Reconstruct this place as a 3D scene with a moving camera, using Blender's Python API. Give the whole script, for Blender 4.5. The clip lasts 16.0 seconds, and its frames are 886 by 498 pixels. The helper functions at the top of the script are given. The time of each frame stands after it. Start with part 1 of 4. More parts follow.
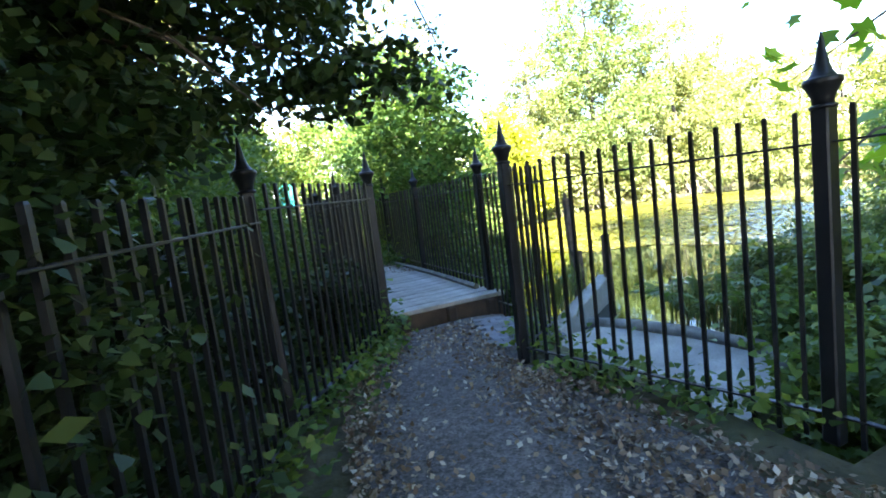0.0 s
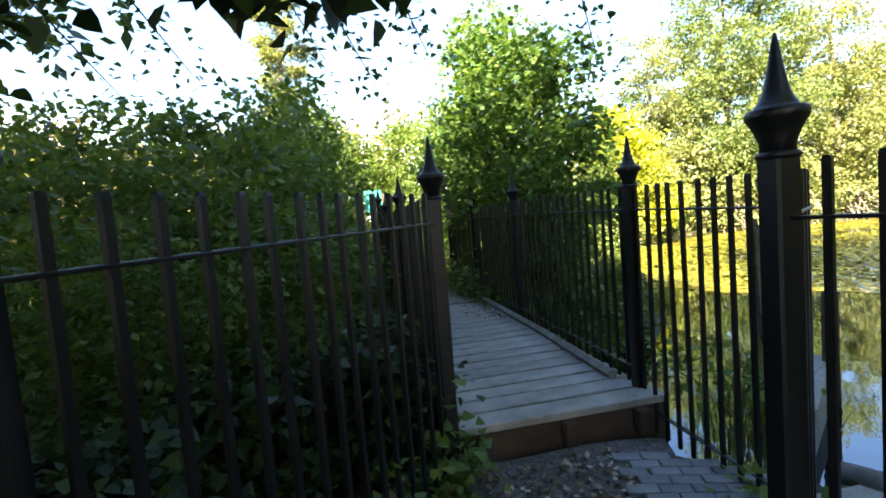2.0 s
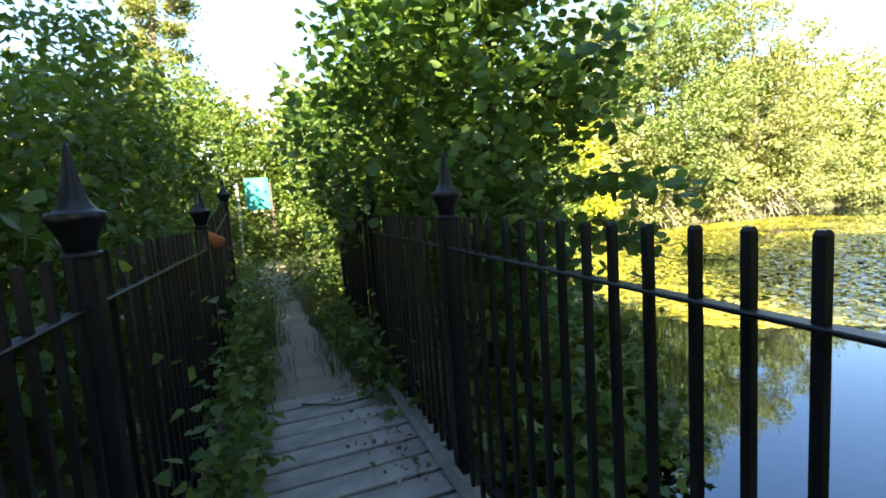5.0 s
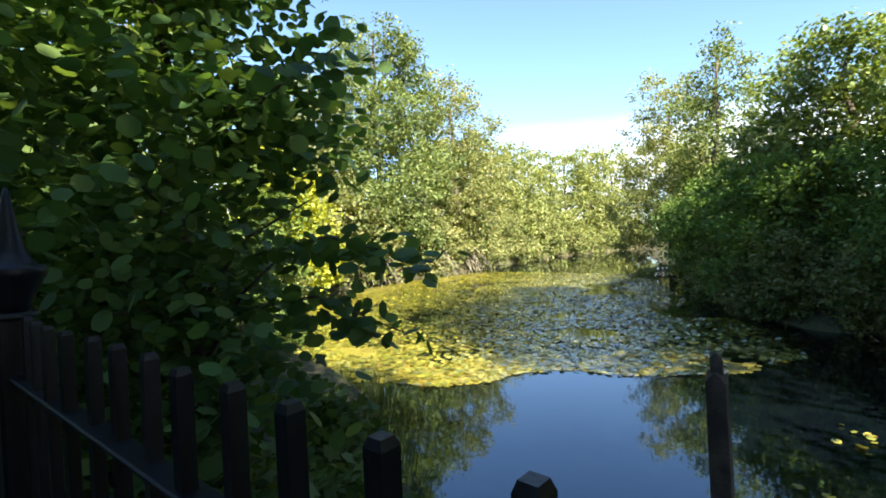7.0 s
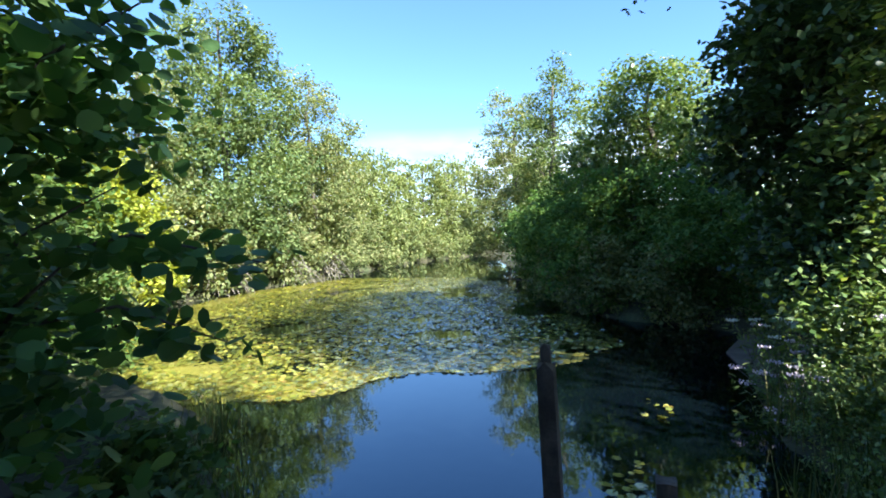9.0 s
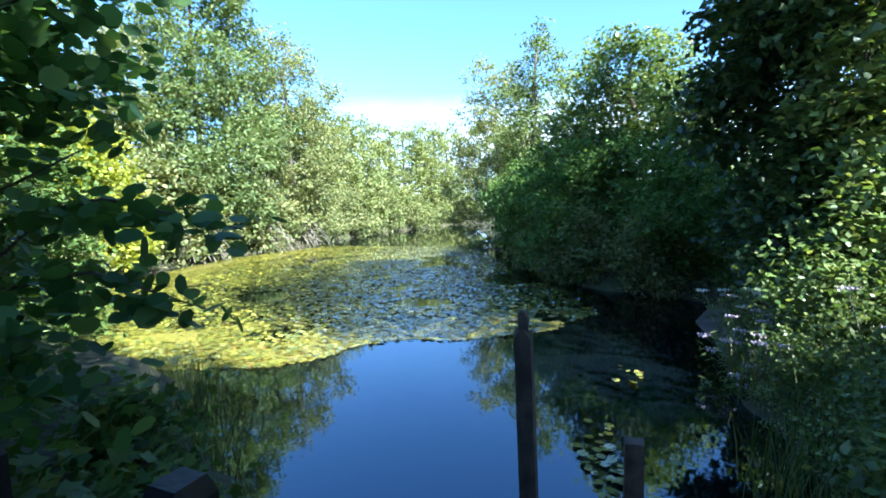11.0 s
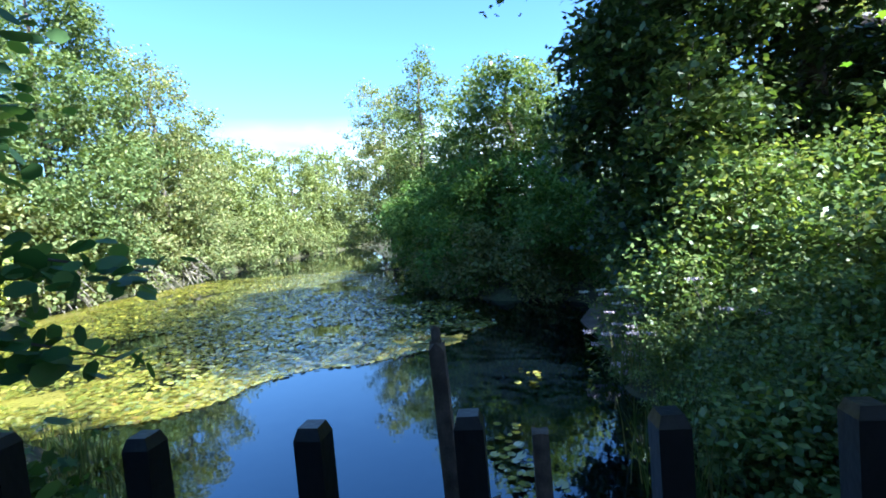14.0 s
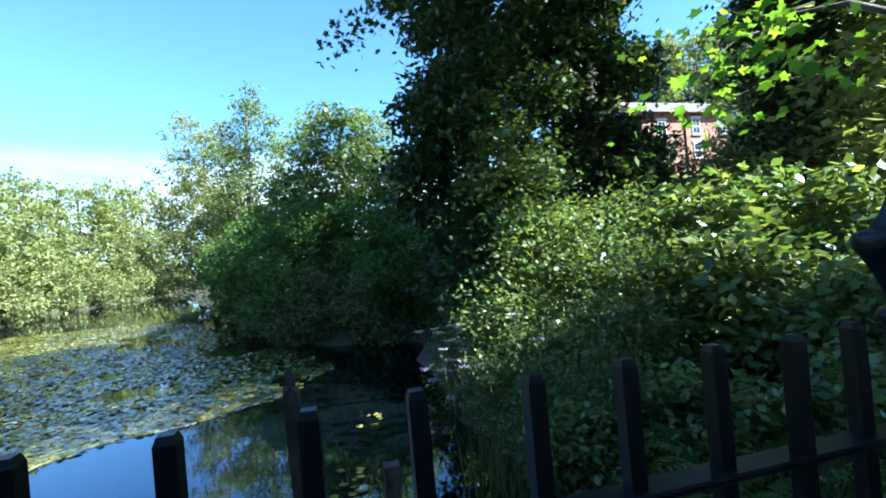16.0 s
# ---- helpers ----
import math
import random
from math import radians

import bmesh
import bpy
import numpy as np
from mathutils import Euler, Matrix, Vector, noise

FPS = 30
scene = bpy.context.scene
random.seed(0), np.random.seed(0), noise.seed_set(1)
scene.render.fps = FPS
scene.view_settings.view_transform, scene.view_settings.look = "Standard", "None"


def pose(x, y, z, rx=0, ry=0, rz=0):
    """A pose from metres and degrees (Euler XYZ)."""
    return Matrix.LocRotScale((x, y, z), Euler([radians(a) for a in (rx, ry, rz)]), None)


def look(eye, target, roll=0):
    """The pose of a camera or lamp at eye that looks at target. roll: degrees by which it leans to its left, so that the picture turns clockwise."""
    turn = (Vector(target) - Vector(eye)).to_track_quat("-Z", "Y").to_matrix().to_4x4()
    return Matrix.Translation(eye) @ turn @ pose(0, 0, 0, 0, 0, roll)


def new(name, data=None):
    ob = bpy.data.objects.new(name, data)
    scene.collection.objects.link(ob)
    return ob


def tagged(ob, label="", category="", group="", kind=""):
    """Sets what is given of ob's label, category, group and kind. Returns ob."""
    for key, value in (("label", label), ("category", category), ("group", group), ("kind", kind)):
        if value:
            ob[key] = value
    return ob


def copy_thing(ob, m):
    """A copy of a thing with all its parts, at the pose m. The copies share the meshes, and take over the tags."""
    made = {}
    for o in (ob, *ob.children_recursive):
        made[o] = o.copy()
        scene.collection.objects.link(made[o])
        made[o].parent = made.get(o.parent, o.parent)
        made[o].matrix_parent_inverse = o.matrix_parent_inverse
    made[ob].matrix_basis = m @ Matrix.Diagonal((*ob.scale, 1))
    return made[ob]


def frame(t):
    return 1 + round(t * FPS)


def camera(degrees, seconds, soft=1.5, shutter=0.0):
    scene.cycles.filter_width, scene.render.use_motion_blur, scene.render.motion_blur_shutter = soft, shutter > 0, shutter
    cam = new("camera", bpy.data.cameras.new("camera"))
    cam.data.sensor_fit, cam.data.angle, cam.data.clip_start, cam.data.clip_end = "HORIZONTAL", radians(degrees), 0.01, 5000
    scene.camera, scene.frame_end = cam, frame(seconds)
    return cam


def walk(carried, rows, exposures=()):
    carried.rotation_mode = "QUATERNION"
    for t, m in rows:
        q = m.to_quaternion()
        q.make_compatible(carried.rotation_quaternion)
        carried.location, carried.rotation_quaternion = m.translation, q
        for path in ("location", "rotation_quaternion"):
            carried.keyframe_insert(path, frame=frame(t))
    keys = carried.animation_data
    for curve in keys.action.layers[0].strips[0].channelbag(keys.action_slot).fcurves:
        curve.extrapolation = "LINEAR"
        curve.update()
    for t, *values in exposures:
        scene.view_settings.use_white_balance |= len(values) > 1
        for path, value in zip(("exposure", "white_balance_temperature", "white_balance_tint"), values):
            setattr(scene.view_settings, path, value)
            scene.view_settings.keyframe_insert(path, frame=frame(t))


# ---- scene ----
cam = camera(86.2, 16.0, soft=1.8)
PATH = [
    (0, (-0.479, -0.497, 1.396), (0.238, 1.358, 1.182), -7.1),
    (0.5, (-0.28, 0.083, 1.342), (0.262, 1.998, 1.144), -6.9),
    (1, (-0.009, 0.636, 1.387), (0.516, 2.557, 1.201), -6.0),
    (1.5, (0.103, 1.162, 1.436), (0.538, 3.106, 1.266), -5.6),
    (2, (0.204, 1.641, 1.513), (0.553, 3.606, 1.372), -4.6),
    (2.5, (0.399, 2.166, 1.551), (0.754, 4.132, 1.457), -5.3),
    (3, (0.488, 2.673, 1.527), (0.902, 4.627, 1.428), -5.0),
    (5.3, (1.25, 4.885, 1.735), (2.031, 6.713, 1.509), -3.4),
    (5.5, (1.282, 5.0, 1.748), (2.178, 6.776, 1.538), -2.9),
    (6, (1.442, 5.154, 1.756), (2.644, 6.746, 1.608), -2.2),
    (6.5, (1.661, 5.168, 1.76), (3.065, 6.59, 1.667), -2.4),
    (7, (1.758, 5.293, 1.767), (3.323, 6.537, 1.723), -2.2),
    (7.5, (1.811, 5.357, 1.766), (3.51, 6.412, 1.773), -1.8),
    (8, (1.838, 5.252, 1.76), (3.602, 6.192, 1.818), -2.0),
    (8.5, (1.838, 5.235, 1.763), (3.655, 6.07, 1.799), -2.6),
    (9, (1.887, 5.265, 1.724), (3.744, 6.007, 1.685), -2.3),
    (9.5, (1.914, 5.27, 1.718), (3.791, 5.951, 1.604), -1.1),
    (10, (1.897, 5.27, 1.72), (3.773, 5.943, 1.55), -0.5),
    (12.5, (1.862, 5.22, 1.753), (3.709, 5.972, 1.599), -5.9),
    (13, (1.797, 5.134, 1.77), (3.597, 5.998, 1.65), -7.2),
    (13.5, (1.751, 5.284, 1.731), (3.646, 5.912, 1.604), -6.4),
    (14, (1.695, 5.289, 1.753), (3.678, 5.526, 1.642), -5.0),
    (14.5, (1.555, 5.218, 1.77), (3.552, 5.129, 1.7), -5.6),
    (15, (1.498, 5.264, 1.78), (3.482, 5.015, 1.755), -6.5),
    (15.5, (1.481, 5.378, 1.784), (3.46, 5.093, 1.796), -6.0),
    (16, (1.51, 5.402, 1.764), (3.454, 4.93, 1.775), -5.0),
]
EXPOSURES = [(0, 4.5, 6500, 12), (1.0, 4.4, 7000, 13), (2.0, 3.65, 7800, 12), (3, 3.25, 8000, 12), (5.5, 3.7, 7700, 10), (6.2, 3.0, 7600, 10), (7, 2.55, 7000, 10), (9, 2.45, 5700, 7), (10, 2.75, 5200, 7), (13, 2.75, 5200, 7), (16, 2.55, 5150, 4)]
SKY, SUN = 0.07, 5.0
walk(cam, [(t, look(eye, target, roll)) for t, eye, target, roll in PATH], EXPOSURES)

# ---- light ----
SUN_EL, SUN_AZ = radians(41), Vector((-0.55, -0.84))
world = bpy.data.worlds.new("sky")
scene.world = world
world.use_nodes = True
wn = world.node_tree
wn.nodes.clear()
sky = wn.nodes.new("ShaderNodeTexSky")
sky.sky_type = "NISHITA"
sky.sun_disc = False
sky.sun_elevation = SUN_EL
sky.sun_rotation = math.atan2(SUN_AZ.x, SUN_AZ.y)
sky.altitude = 50
sky.air_density, sky.dust_density, sky.ozone_density = 1.0, 0.05, 6.0
coord = wn.nodes.new("ShaderNodeTexCoord")
stretch = wn.nodes.new("ShaderNodeMapping")
stretch.inputs["Scale"].default_value = (1.0, 1.0, 3.2)
stretch.inputs["Location"].default_value = (0.35, 0.2, 0.0)
cloud = wn.nodes.new("ShaderNodeTexNoise")
cloud.inputs["Scale"].default_value, cloud.inputs["Detail"].default_value = 1.7, 7
cloud_ramp = wn.nodes.new("ShaderNodeValToRGB")
cloud_ramp.color_ramp.elements[0].position, cloud_ramp.color_ramp.elements[1].position = 0.42, 0.6
split = wn.nodes.new("ShaderNodeSeparateXYZ")
low = wn.nodes.new("ShaderNodeMapRange")
for key, value in (("From Min", 0.23), ("From Max", 0.13), ("To Min", 0.0), ("To Max", 1.0)):
    low.inputs[key].default_value = value
mask = wn.nodes.new("ShaderNodeMath")
mask.operation = "MULTIPLY"
mix_sky = wn.nodes.new("ShaderNodeMixRGB")
mix_sky.inputs[2].default_value = (8.5, 8.8, 9.2, 1)
back = wn.nodes.new("ShaderNodeBackground")
back.inputs["Strength"].default_value = SKY
wout = wn.nodes.new("ShaderNodeOutputWorld")
for a, b in ((coord.outputs["Generated"], stretch.inputs[0]), (stretch.outputs[0], cloud.inputs[0]), (cloud.outputs["Fac"], cloud_ramp.inputs[0]),
             (coord.outputs["Generated"], split.inputs[0]), (split.outputs["Z"], low.inputs["Value"]), (cloud_ramp.outputs[0], mask.inputs[0]),
             (low.outputs[0], mask.inputs[1]), (mask.outputs[0], mix_sky.inputs[0]), (sky.outputs[0], mix_sky.inputs[1]),
             (mix_sky.outputs[0], back.inputs[0]), (back.outputs[0], wout.inputs[0])):
    wn.links.new(a, b)
sun = new("sun", bpy.data.lights.new("sun", "SUN"))
sun.data.energy, sun.data.angle, sun.data.color = SUN, radians(0.53), (1.0, 0.93, 0.80)
sun_way = Vector((SUN_AZ.x, SUN_AZ.y, 0)).normalized() * math.cos(SUN_EL) + Vector((0, 0, math.sin(SUN_EL)))
sun.matrix_world = look(sun_way * 40, (0, 0, 0))


# ---- materials ----
def base_mat(name, rough=0.8, metal=0.0):
    m = bpy.data.materials.new(name)
    m.use_nodes = True
    b = m.node_tree.nodes["Principled BSDF"]
    b.inputs["Roughness"].default_value, b.inputs["Metallic"].default_value = rough, metal
    return m, m.node_tree, b


def noise_node(nt, scale, detail=6, where="Object"):
    tc = nt.nodes.new("ShaderNodeTexCoord")
    n = nt.nodes.new("ShaderNodeTexNoise")
    n.inputs["Scale"].default_value, n.inputs["Detail"].default_value = scale, detail
    nt.links.new(tc.outputs[where], n.inputs["Vector"])
    return n


def ramp_node(nt, source, stops):
    r = nt.nodes.new("ShaderNodeValToRGB")
    while len(r.color_ramp.elements) < len(stops):
        r.color_ramp.elements.new(0.5)
    for e, (p, c) in zip(r.color_ramp.elements, stops):
        e.position, e.color = p, (*c, 1)
    nt.links.new(source, r.inputs[0])
    return r


def bump_node(nt, b, source, strength, distance):
    n = nt.nodes.new("ShaderNodeBump")
    n.inputs["Strength"].default_value, n.inputs["Distance"].default_value = strength, distance
    nt.links.new(source, n.inputs["Height"])
    nt.links.new(n.outputs[0], b.inputs["Normal"])


def mixed(nt, kind, fac, a, b):
    m = nt.nodes.new("ShaderNodeMixRGB")
    m.blend_type = kind
    if isinstance(fac, float):
        m.inputs[0].default_value = fac
    else:
        nt.links.new(fac, m.inputs[0])
    nt.links.new(a, m.inputs[1])
    nt.links.new(b, m.inputs[2])
    return m.outputs[0]


def rough_mat(name, stops, scale, rough, fine=60.0, bump=0.4, depth=0.01, metal=0.0, vary=0.0, fine_stops=None, spread=None):
    """Colour in two scales of noise, with relief from the finer one."""
    m, nt, b = base_mat(name, rough, metal)
    big, small = noise_node(nt, scale), noise_node(nt, fine, 4)
    col = ramp_node(nt, big.outputs["Fac"], stops).outputs[0]
    grain = ramp_node(nt, small.outputs["Fac"], fine_stops or [(0.3, (0.72, 0.72, 0.72)), (0.7, (1.0, 1.0, 1.0))]).outputs[0]
    col = mixed(nt, "MULTIPLY", 1.0, col, grain)
    if vary:
        info = nt.nodes.new("ShaderNodeObjectInfo")
        shade = ramp_node(nt, info.outputs["Random"], [(0, (1 - vary,) * 3), (1, (1.0,) * 3)]).outputs[0]
        col = mixed(nt, "MULTIPLY", 1.0, col, shade)
    nt.links.new(col, b.inputs["Base Color"])
    bump_node(nt, b, small.outputs["Fac"], bump, depth)
    return m


def leaf_mat(name, stops, translucent=0.35, rough=0.45, gloss=0.35):
    """Leaves: colour by leaf, some light passing through."""
    m, nt, b = base_mat(name, rough)
    geo = nt.nodes.new("ShaderNodeNewGeometry")
    col = ramp_node(nt, geo.outputs["Random Per Island"], stops)
    big = noise_node(nt, 0.9, 3)
    tone = ramp_node(nt, big.outputs["Fac"], [(0.35, (0.7, 0.72, 0.7)), (0.65, (1.15, 1.12, 1.0))]).outputs[0]
    colour = mixed(nt, "MULTIPLY", 1.0, col.outputs[0], tone)
    nt.links.new(colour, b.inputs["Base Color"])
    b.inputs["Specular IOR Level"].default_value = gloss
    tr = nt.nodes.new("ShaderNodeBsdfTranslucent")
    warm = nt.nodes.new("ShaderNodeMixRGB")
    warm.blend_type = "MULTIPLY"
    warm.inputs[0].default_value = 1.0
    warm.inputs[2].default_value = (1.5, 1.45, 0.6, 1)
    nt.links.new(colour, warm.inputs[1])
    nt.links.new(warm.outputs[0], tr.inputs[0])
    mx = nt.nodes.new("ShaderNodeMixShader")
    mx.inputs[0].default_value = translucent
    nt.links.new(b.outputs[0], mx.inputs[1])
    nt.links.new(tr.outputs[0], mx.inputs[2])
    nt.links.new(mx.outputs[0], nt.nodes["Material Output"].inputs[0])
    return m


IRON = rough_mat("black_painted_iron", [(0.35, (0.004, 0.0045, 0.006)), (0.66, (0.009, 0.009, 0.011)), (0.8, (0.05, 0.018, 0.010))], 14.0, 0.42, 130.0, 0.35, 0.002)
IRON.node_tree.nodes["Principled BSDF"].inputs["Specular IOR Level"].default_value = 0.3
DECK = rough_mat("weathered_deck_board", [(0.3, (0.22, 0.205, 0.185)), (0.55, (0.34, 0.32, 0.29)), (0.75, (0.41, 0.385, 0.35))], 5.0, 0.85, 90.0, 0.4, 0.004, vary=0.25)
# Brown lowered so that the colour holds the shadow on the front beam.
BEAM = rough_mat("shaded_brown_beam", [(0.35, (0.035, 0.024, 0.017)), (0.7, (0.075, 0.045, 0.027))], 6.0, 0.9, 70.0, 0.5, 0.006)
KERB = rough_mat("grey_timber_kerb", [(0.35, (0.13, 0.125, 0.10)), (0.7, (0.25, 0.24, 0.20))], 7.0, 0.9, 80.0, 0.5, 0.006)
STAKE = rough_mat("old_wet_stake", [(0.35, (0.05, 0.035, 0.025)), (0.7, (0.13, 0.10, 0.075))], 9.0, 0.85, 70.0, 0.6, 0.006)
GREYPOST = rough_mat("grey_timber", [(0.35, (0.17, 0.16, 0.14)), (0.7, (0.30, 0.29, 0.26))], 8.0, 0.9, 80.0, 0.5, 0.005)
CONCRETE = rough_mat("stained_concrete", [(0.3, (0.20, 0.20, 0.19)), (0.6, (0.33, 0.325, 0.30)), (0.8, (0.40, 0.39, 0.35))], 2.5, 0.9, 45.0, 0.4, 0.006)
BRICK_PAVE = rough_mat("grey_paver", [(0.35, (0.20, 0.205, 0.22)), (0.7, (0.31, 0.31, 0.32))], 9.0, 0.85, 90.0, 0.4, 0.004, vary=0.35)
BARK = rough_mat("bark", [(0.35, (0.05, 0.04, 0.03)), (0.65, (0.13, 0.105, 0.08))], 5.0, 0.95, 30.0, 0.9, 0.03)
TWIG = rough_mat("grey_twig", [(0.35, (0.12, 0.10, 0.08)), (0.65, (0.27, 0.24, 0.19))], 5.0, 0.95, 50.0, 0.5, 0.01)
BRICK = rough_mat("red_brick", [(0.3, (0.40, 0.19, 0.125)), (0.6, (0.47, 0.24, 0.165)), (0.8, (0.33, 0.16, 0.11))], 6.0, 0.9, 30.0, 0.4, 0.006, vary=0.3)
SLATE = rough_mat("roof_slate", [(0.35, (0.30, 0.27, 0.27)), (0.7, (0.42, 0.38, 0.38))], 3.0, 0.7, 30.0, vary=0.3)
WHITE = rough_mat("white_paint", [(0.4, (0.72, 0.72, 0.70)), (0.7, (0.82, 0.82, 0.80))], 3.0, 0.5, 40.0, 0.1)
TEAL = rough_mat("teal_sheet", [(0.35, (0.02, 0.30, 0.27)), (0.7, (0.05, 0.42, 0.38))], 4.0, 0.5, 40.0, 0.15)
ORANGE = rough_mat("rusty_orange", [(0.4, (0.55, 0.14, 0.05)), (0.7, (0.65, 0.2, 0.08))], 9.0, 0.9)
FLOWER = rough_mat("pale_pink_flower", [(0.35, (0.52, 0.40, 0.46)), (0.7, (0.70, 0.58, 0.62))], 40.0, 0.9, 200.0)
CREAM = rough_mat("cream_flower", [(0.35, (0.72, 0.66, 0.45)), (0.7, (0.85, 0.82, 0.68))], 40.0, 0.9, 200.0)
MUD = rough_mat("sandy_mud", [(0.35, (0.12, 0.09, 0.062)), (0.7, (0.20, 0.155, 0.11))], 3.0, 0.9)

LEAF_ALDER = leaf_mat("alder_leaf", [(0, (0.071, 0.113, 0.045)), (0.6, (0.143, 0.195, 0.078)), (1, (0.222, 0.256, 0.112))], 0.35, 0.65, 0.12)
LEAF_WILLOW = leaf_mat("willow_leaf", [(0, (0.098, 0.129, 0.053)), (0.6, (0.194, 0.228, 0.096)), (1, (0.310, 0.289, 0.151))], 0.35, 0.65, 0.12)
LEAF_PALE = leaf_mat("pale_willow_leaf", [(0, (0.13, 0.165, 0.062)), (0.6, (0.205, 0.245, 0.095)), (1, (0.29, 0.30, 0.135))], 0.35, 0.65, 0.12)
LEAF_YELLOW = leaf_mat("yellow_leaf", [(0, (0.19, 0.235, 0.03)), (0.6, (0.34, 0.37, 0.045)), (1, (0.43, 0.43, 0.06))], 0.4)
LEAF_DARK = leaf_mat("ivy_leaf", [(0, (0.022, 0.044, 0.016)), (0.7, (0.055, 0.095, 0.028)), (1, (0.11, 0.15, 0.045))], 0.28, 0.35)
LEAF_HAZEL = leaf_mat("hazel_leaf", [(0, (0.06, 0.12, 0.03)), (0.6, (0.12, 0.21, 0.055)), (1, (0.2, 0.28, 0.09))], 0.35, 0.65, 0.12)
LEAF_HOLLY = leaf_mat("holly_leaf", [(0, (0.013, 0.028, 0.011)), (0.7, (0.034, 0.06, 0.019)), (1, (0.065, 0.09, 0.032))], 0.18, 0.45, 0.12)
LEAF_ROUND = leaf_mat("round_leaf", [(0, (0.045, 0.10, 0.036)), (0.7, (0.10, 0.19, 0.06)), (1, (0.15, 0.225, 0.075))], 0.42, 0.5, 0.15)
LEAF_BRIGHT = leaf_mat("bramble_leaf", [(0, (0.068, 0.12, 0.035)), (0.6, (0.14, 0.205, 0.058)), (1, (0.27, 0.30, 0.11))], 0.38, 0.42, 0.5)
LEAF_MAPLE = leaf_mat("maple_leaf", [(0, (0.083, 0.181, 0.025)), (0.6, (0.165, 0.314, 0.033)), (1, (0.264, 0.396, 0.049))], 0.5)
LEAF_HEDGE = leaf_mat("shrub_leaf", [(0, (0.052, 0.098, 0.026)), (0.6, (0.10, 0.165, 0.044)), (1, (0.16, 0.205, 0.06))], 0.38, 0.5, 0.2)
LEAF_BUFF = leaf_mat("dry_shrub_leaf", [(0, (0.12, 0.12, 0.045)), (0.5, (0.17, 0.17, 0.065)), (1, (0.30, 0.24, 0.13))], 0.35, 0.65, 0.12)
LITTER = leaf_mat("fallen_leaf", [(0, (0.08, 0.05, 0.032)), (0.5, (0.17, 0.115, 0.08)), (0.82, (0.28, 0.22, 0.175)), (1, (0.46, 0.42, 0.39))], 0.1, 0.7)
LILY = leaf_mat("lily_pad", [(0, (0.09, 0.115, 0.02)), (0.45, (0.20, 0.205, 0.03)), (0.85, (0.31, 0.285, 0.04)), (1, (0.20, 0.13, 0.03))], 0.08, 0.25, 1.0)
# Weed colour whose yellow also carries the sunlight on the mat's edge.
WEED = rough_mat("duckweed", [(0.3, (0.15, 0.135, 0.022)), (0.5, (0.24, 0.215, 0.032)), (0.7, (0.30, 0.255, 0.045))], 1.6, 0.42, 30.0, 0.6, 0.02)
for wet in (WEED, LILY):
    wet.node_tree.nodes["Principled BSDF"].inputs["Coat Weight"].default_value = 1.0
    wet.node_tree.nodes["Principled BSDF"].inputs["Coat Roughness"].default_value = 0.22
GRASS = leaf_mat("grass_blade", [(0, (0.045, 0.08, 0.02)), (0.6, (0.09, 0.125, 0.035)), (1, (0.19, 0.165, 0.075))], 0.35)


def make_ground_mat():
    m, nt, b = base_mat("earth", 0.95)
    big, small = noise_node(nt, 0.6), noise_node(nt, 9.0)
    col = ramp_node(nt, big.outputs["Fac"], [(0.3, (0.045, 0.055, 0.02)), (0.5, (0.07, 0.065, 0.035)), (0.7, (0.06, 0.09, 0.03))]).outputs[0]
    grit = ramp_node(nt, small.outputs["Fac"], [(0.3, (0.55, 0.5, 0.45)), (0.7, (1.1, 1.05, 0.95))]).outputs[0]
    nt.links.new(mixed(nt, "MULTIPLY", 1.0, col, grit), b.inputs["Base Color"])
    bump_node(nt, b, small.outputs["Fac"], 0.8, 0.05)
    return m


def make_path_mat():
    m, nt, b = base_mat("trodden_gravel", 0.92)
    big, mid = noise_node(nt, 1.3), noise_node(nt, 22.0)
    tc = nt.nodes.new("ShaderNodeTexCoord")
    stones = nt.nodes.new("ShaderNodeTexVoronoi")
    stones.inputs["Scale"].default_value = 75
    nt.links.new(tc.outputs["Object"], stones.inputs["Vector"])
    col = ramp_node(nt, big.outputs["Fac"], [(0.3, (0.075, 0.068, 0.066)), (0.55, (0.115, 0.105, 0.10)), (0.75, (0.15, 0.13, 0.115))]).outputs[0]
    speck = ramp_node(nt, stones.outputs["Color"], [(0.2, (0.6, 0.6, 0.6)), (0.8, (1.35, 1.32, 1.3))]).outputs[0]
    dirt = ramp_node(nt, mid.outputs["Fac"], [(0.35, (0.6, 0.57, 0.54)), (0.6, (1.1, 1.1, 1.1))]).outputs[0]
    col = mixed(nt, "MULTIPLY", 1.0, mixed(nt, "MULTIPLY", 1.0, col, speck), dirt)
    nt.links.new(col, b.inputs["Base Color"])
    bump_node(nt, b, stones.outputs["Distance"], 0.6, 0.01)
    return m


def make_water_mat():
    m, nt, b = base_mat("pond_water", 0.03)
    big = noise_node(nt, 0.35)
    col = ramp_node(nt, big.outputs["Fac"], [(0.3, (0.001, 0.002, 0.004)), (0.7, (0.002, 0.004, 0.005))]).outputs[0]
    nt.links.new(col, b.inputs["Base Color"])
    # High IOR and blue specular tint paint in a stronger blue sky reflection.
    b.inputs["IOR"].default_value = 2.0
    b.inputs["Specular Tint"].default_value = (0.6, 0.82, 1.0, 1)
    b.inputs["Specular IOR Level"].default_value = 0.55
    rip = noise_node(nt, 5.0, 2)
    bump_node(nt, b, rip.outputs["Fac"], 0.05, 0.02)
    return m


def make_glass_mat():
    m, nt, b = base_mat("window_glass", 0.05)
    b.inputs["Base Color"].default_value = (0.03, 0.035, 0.04, 1)
    return m


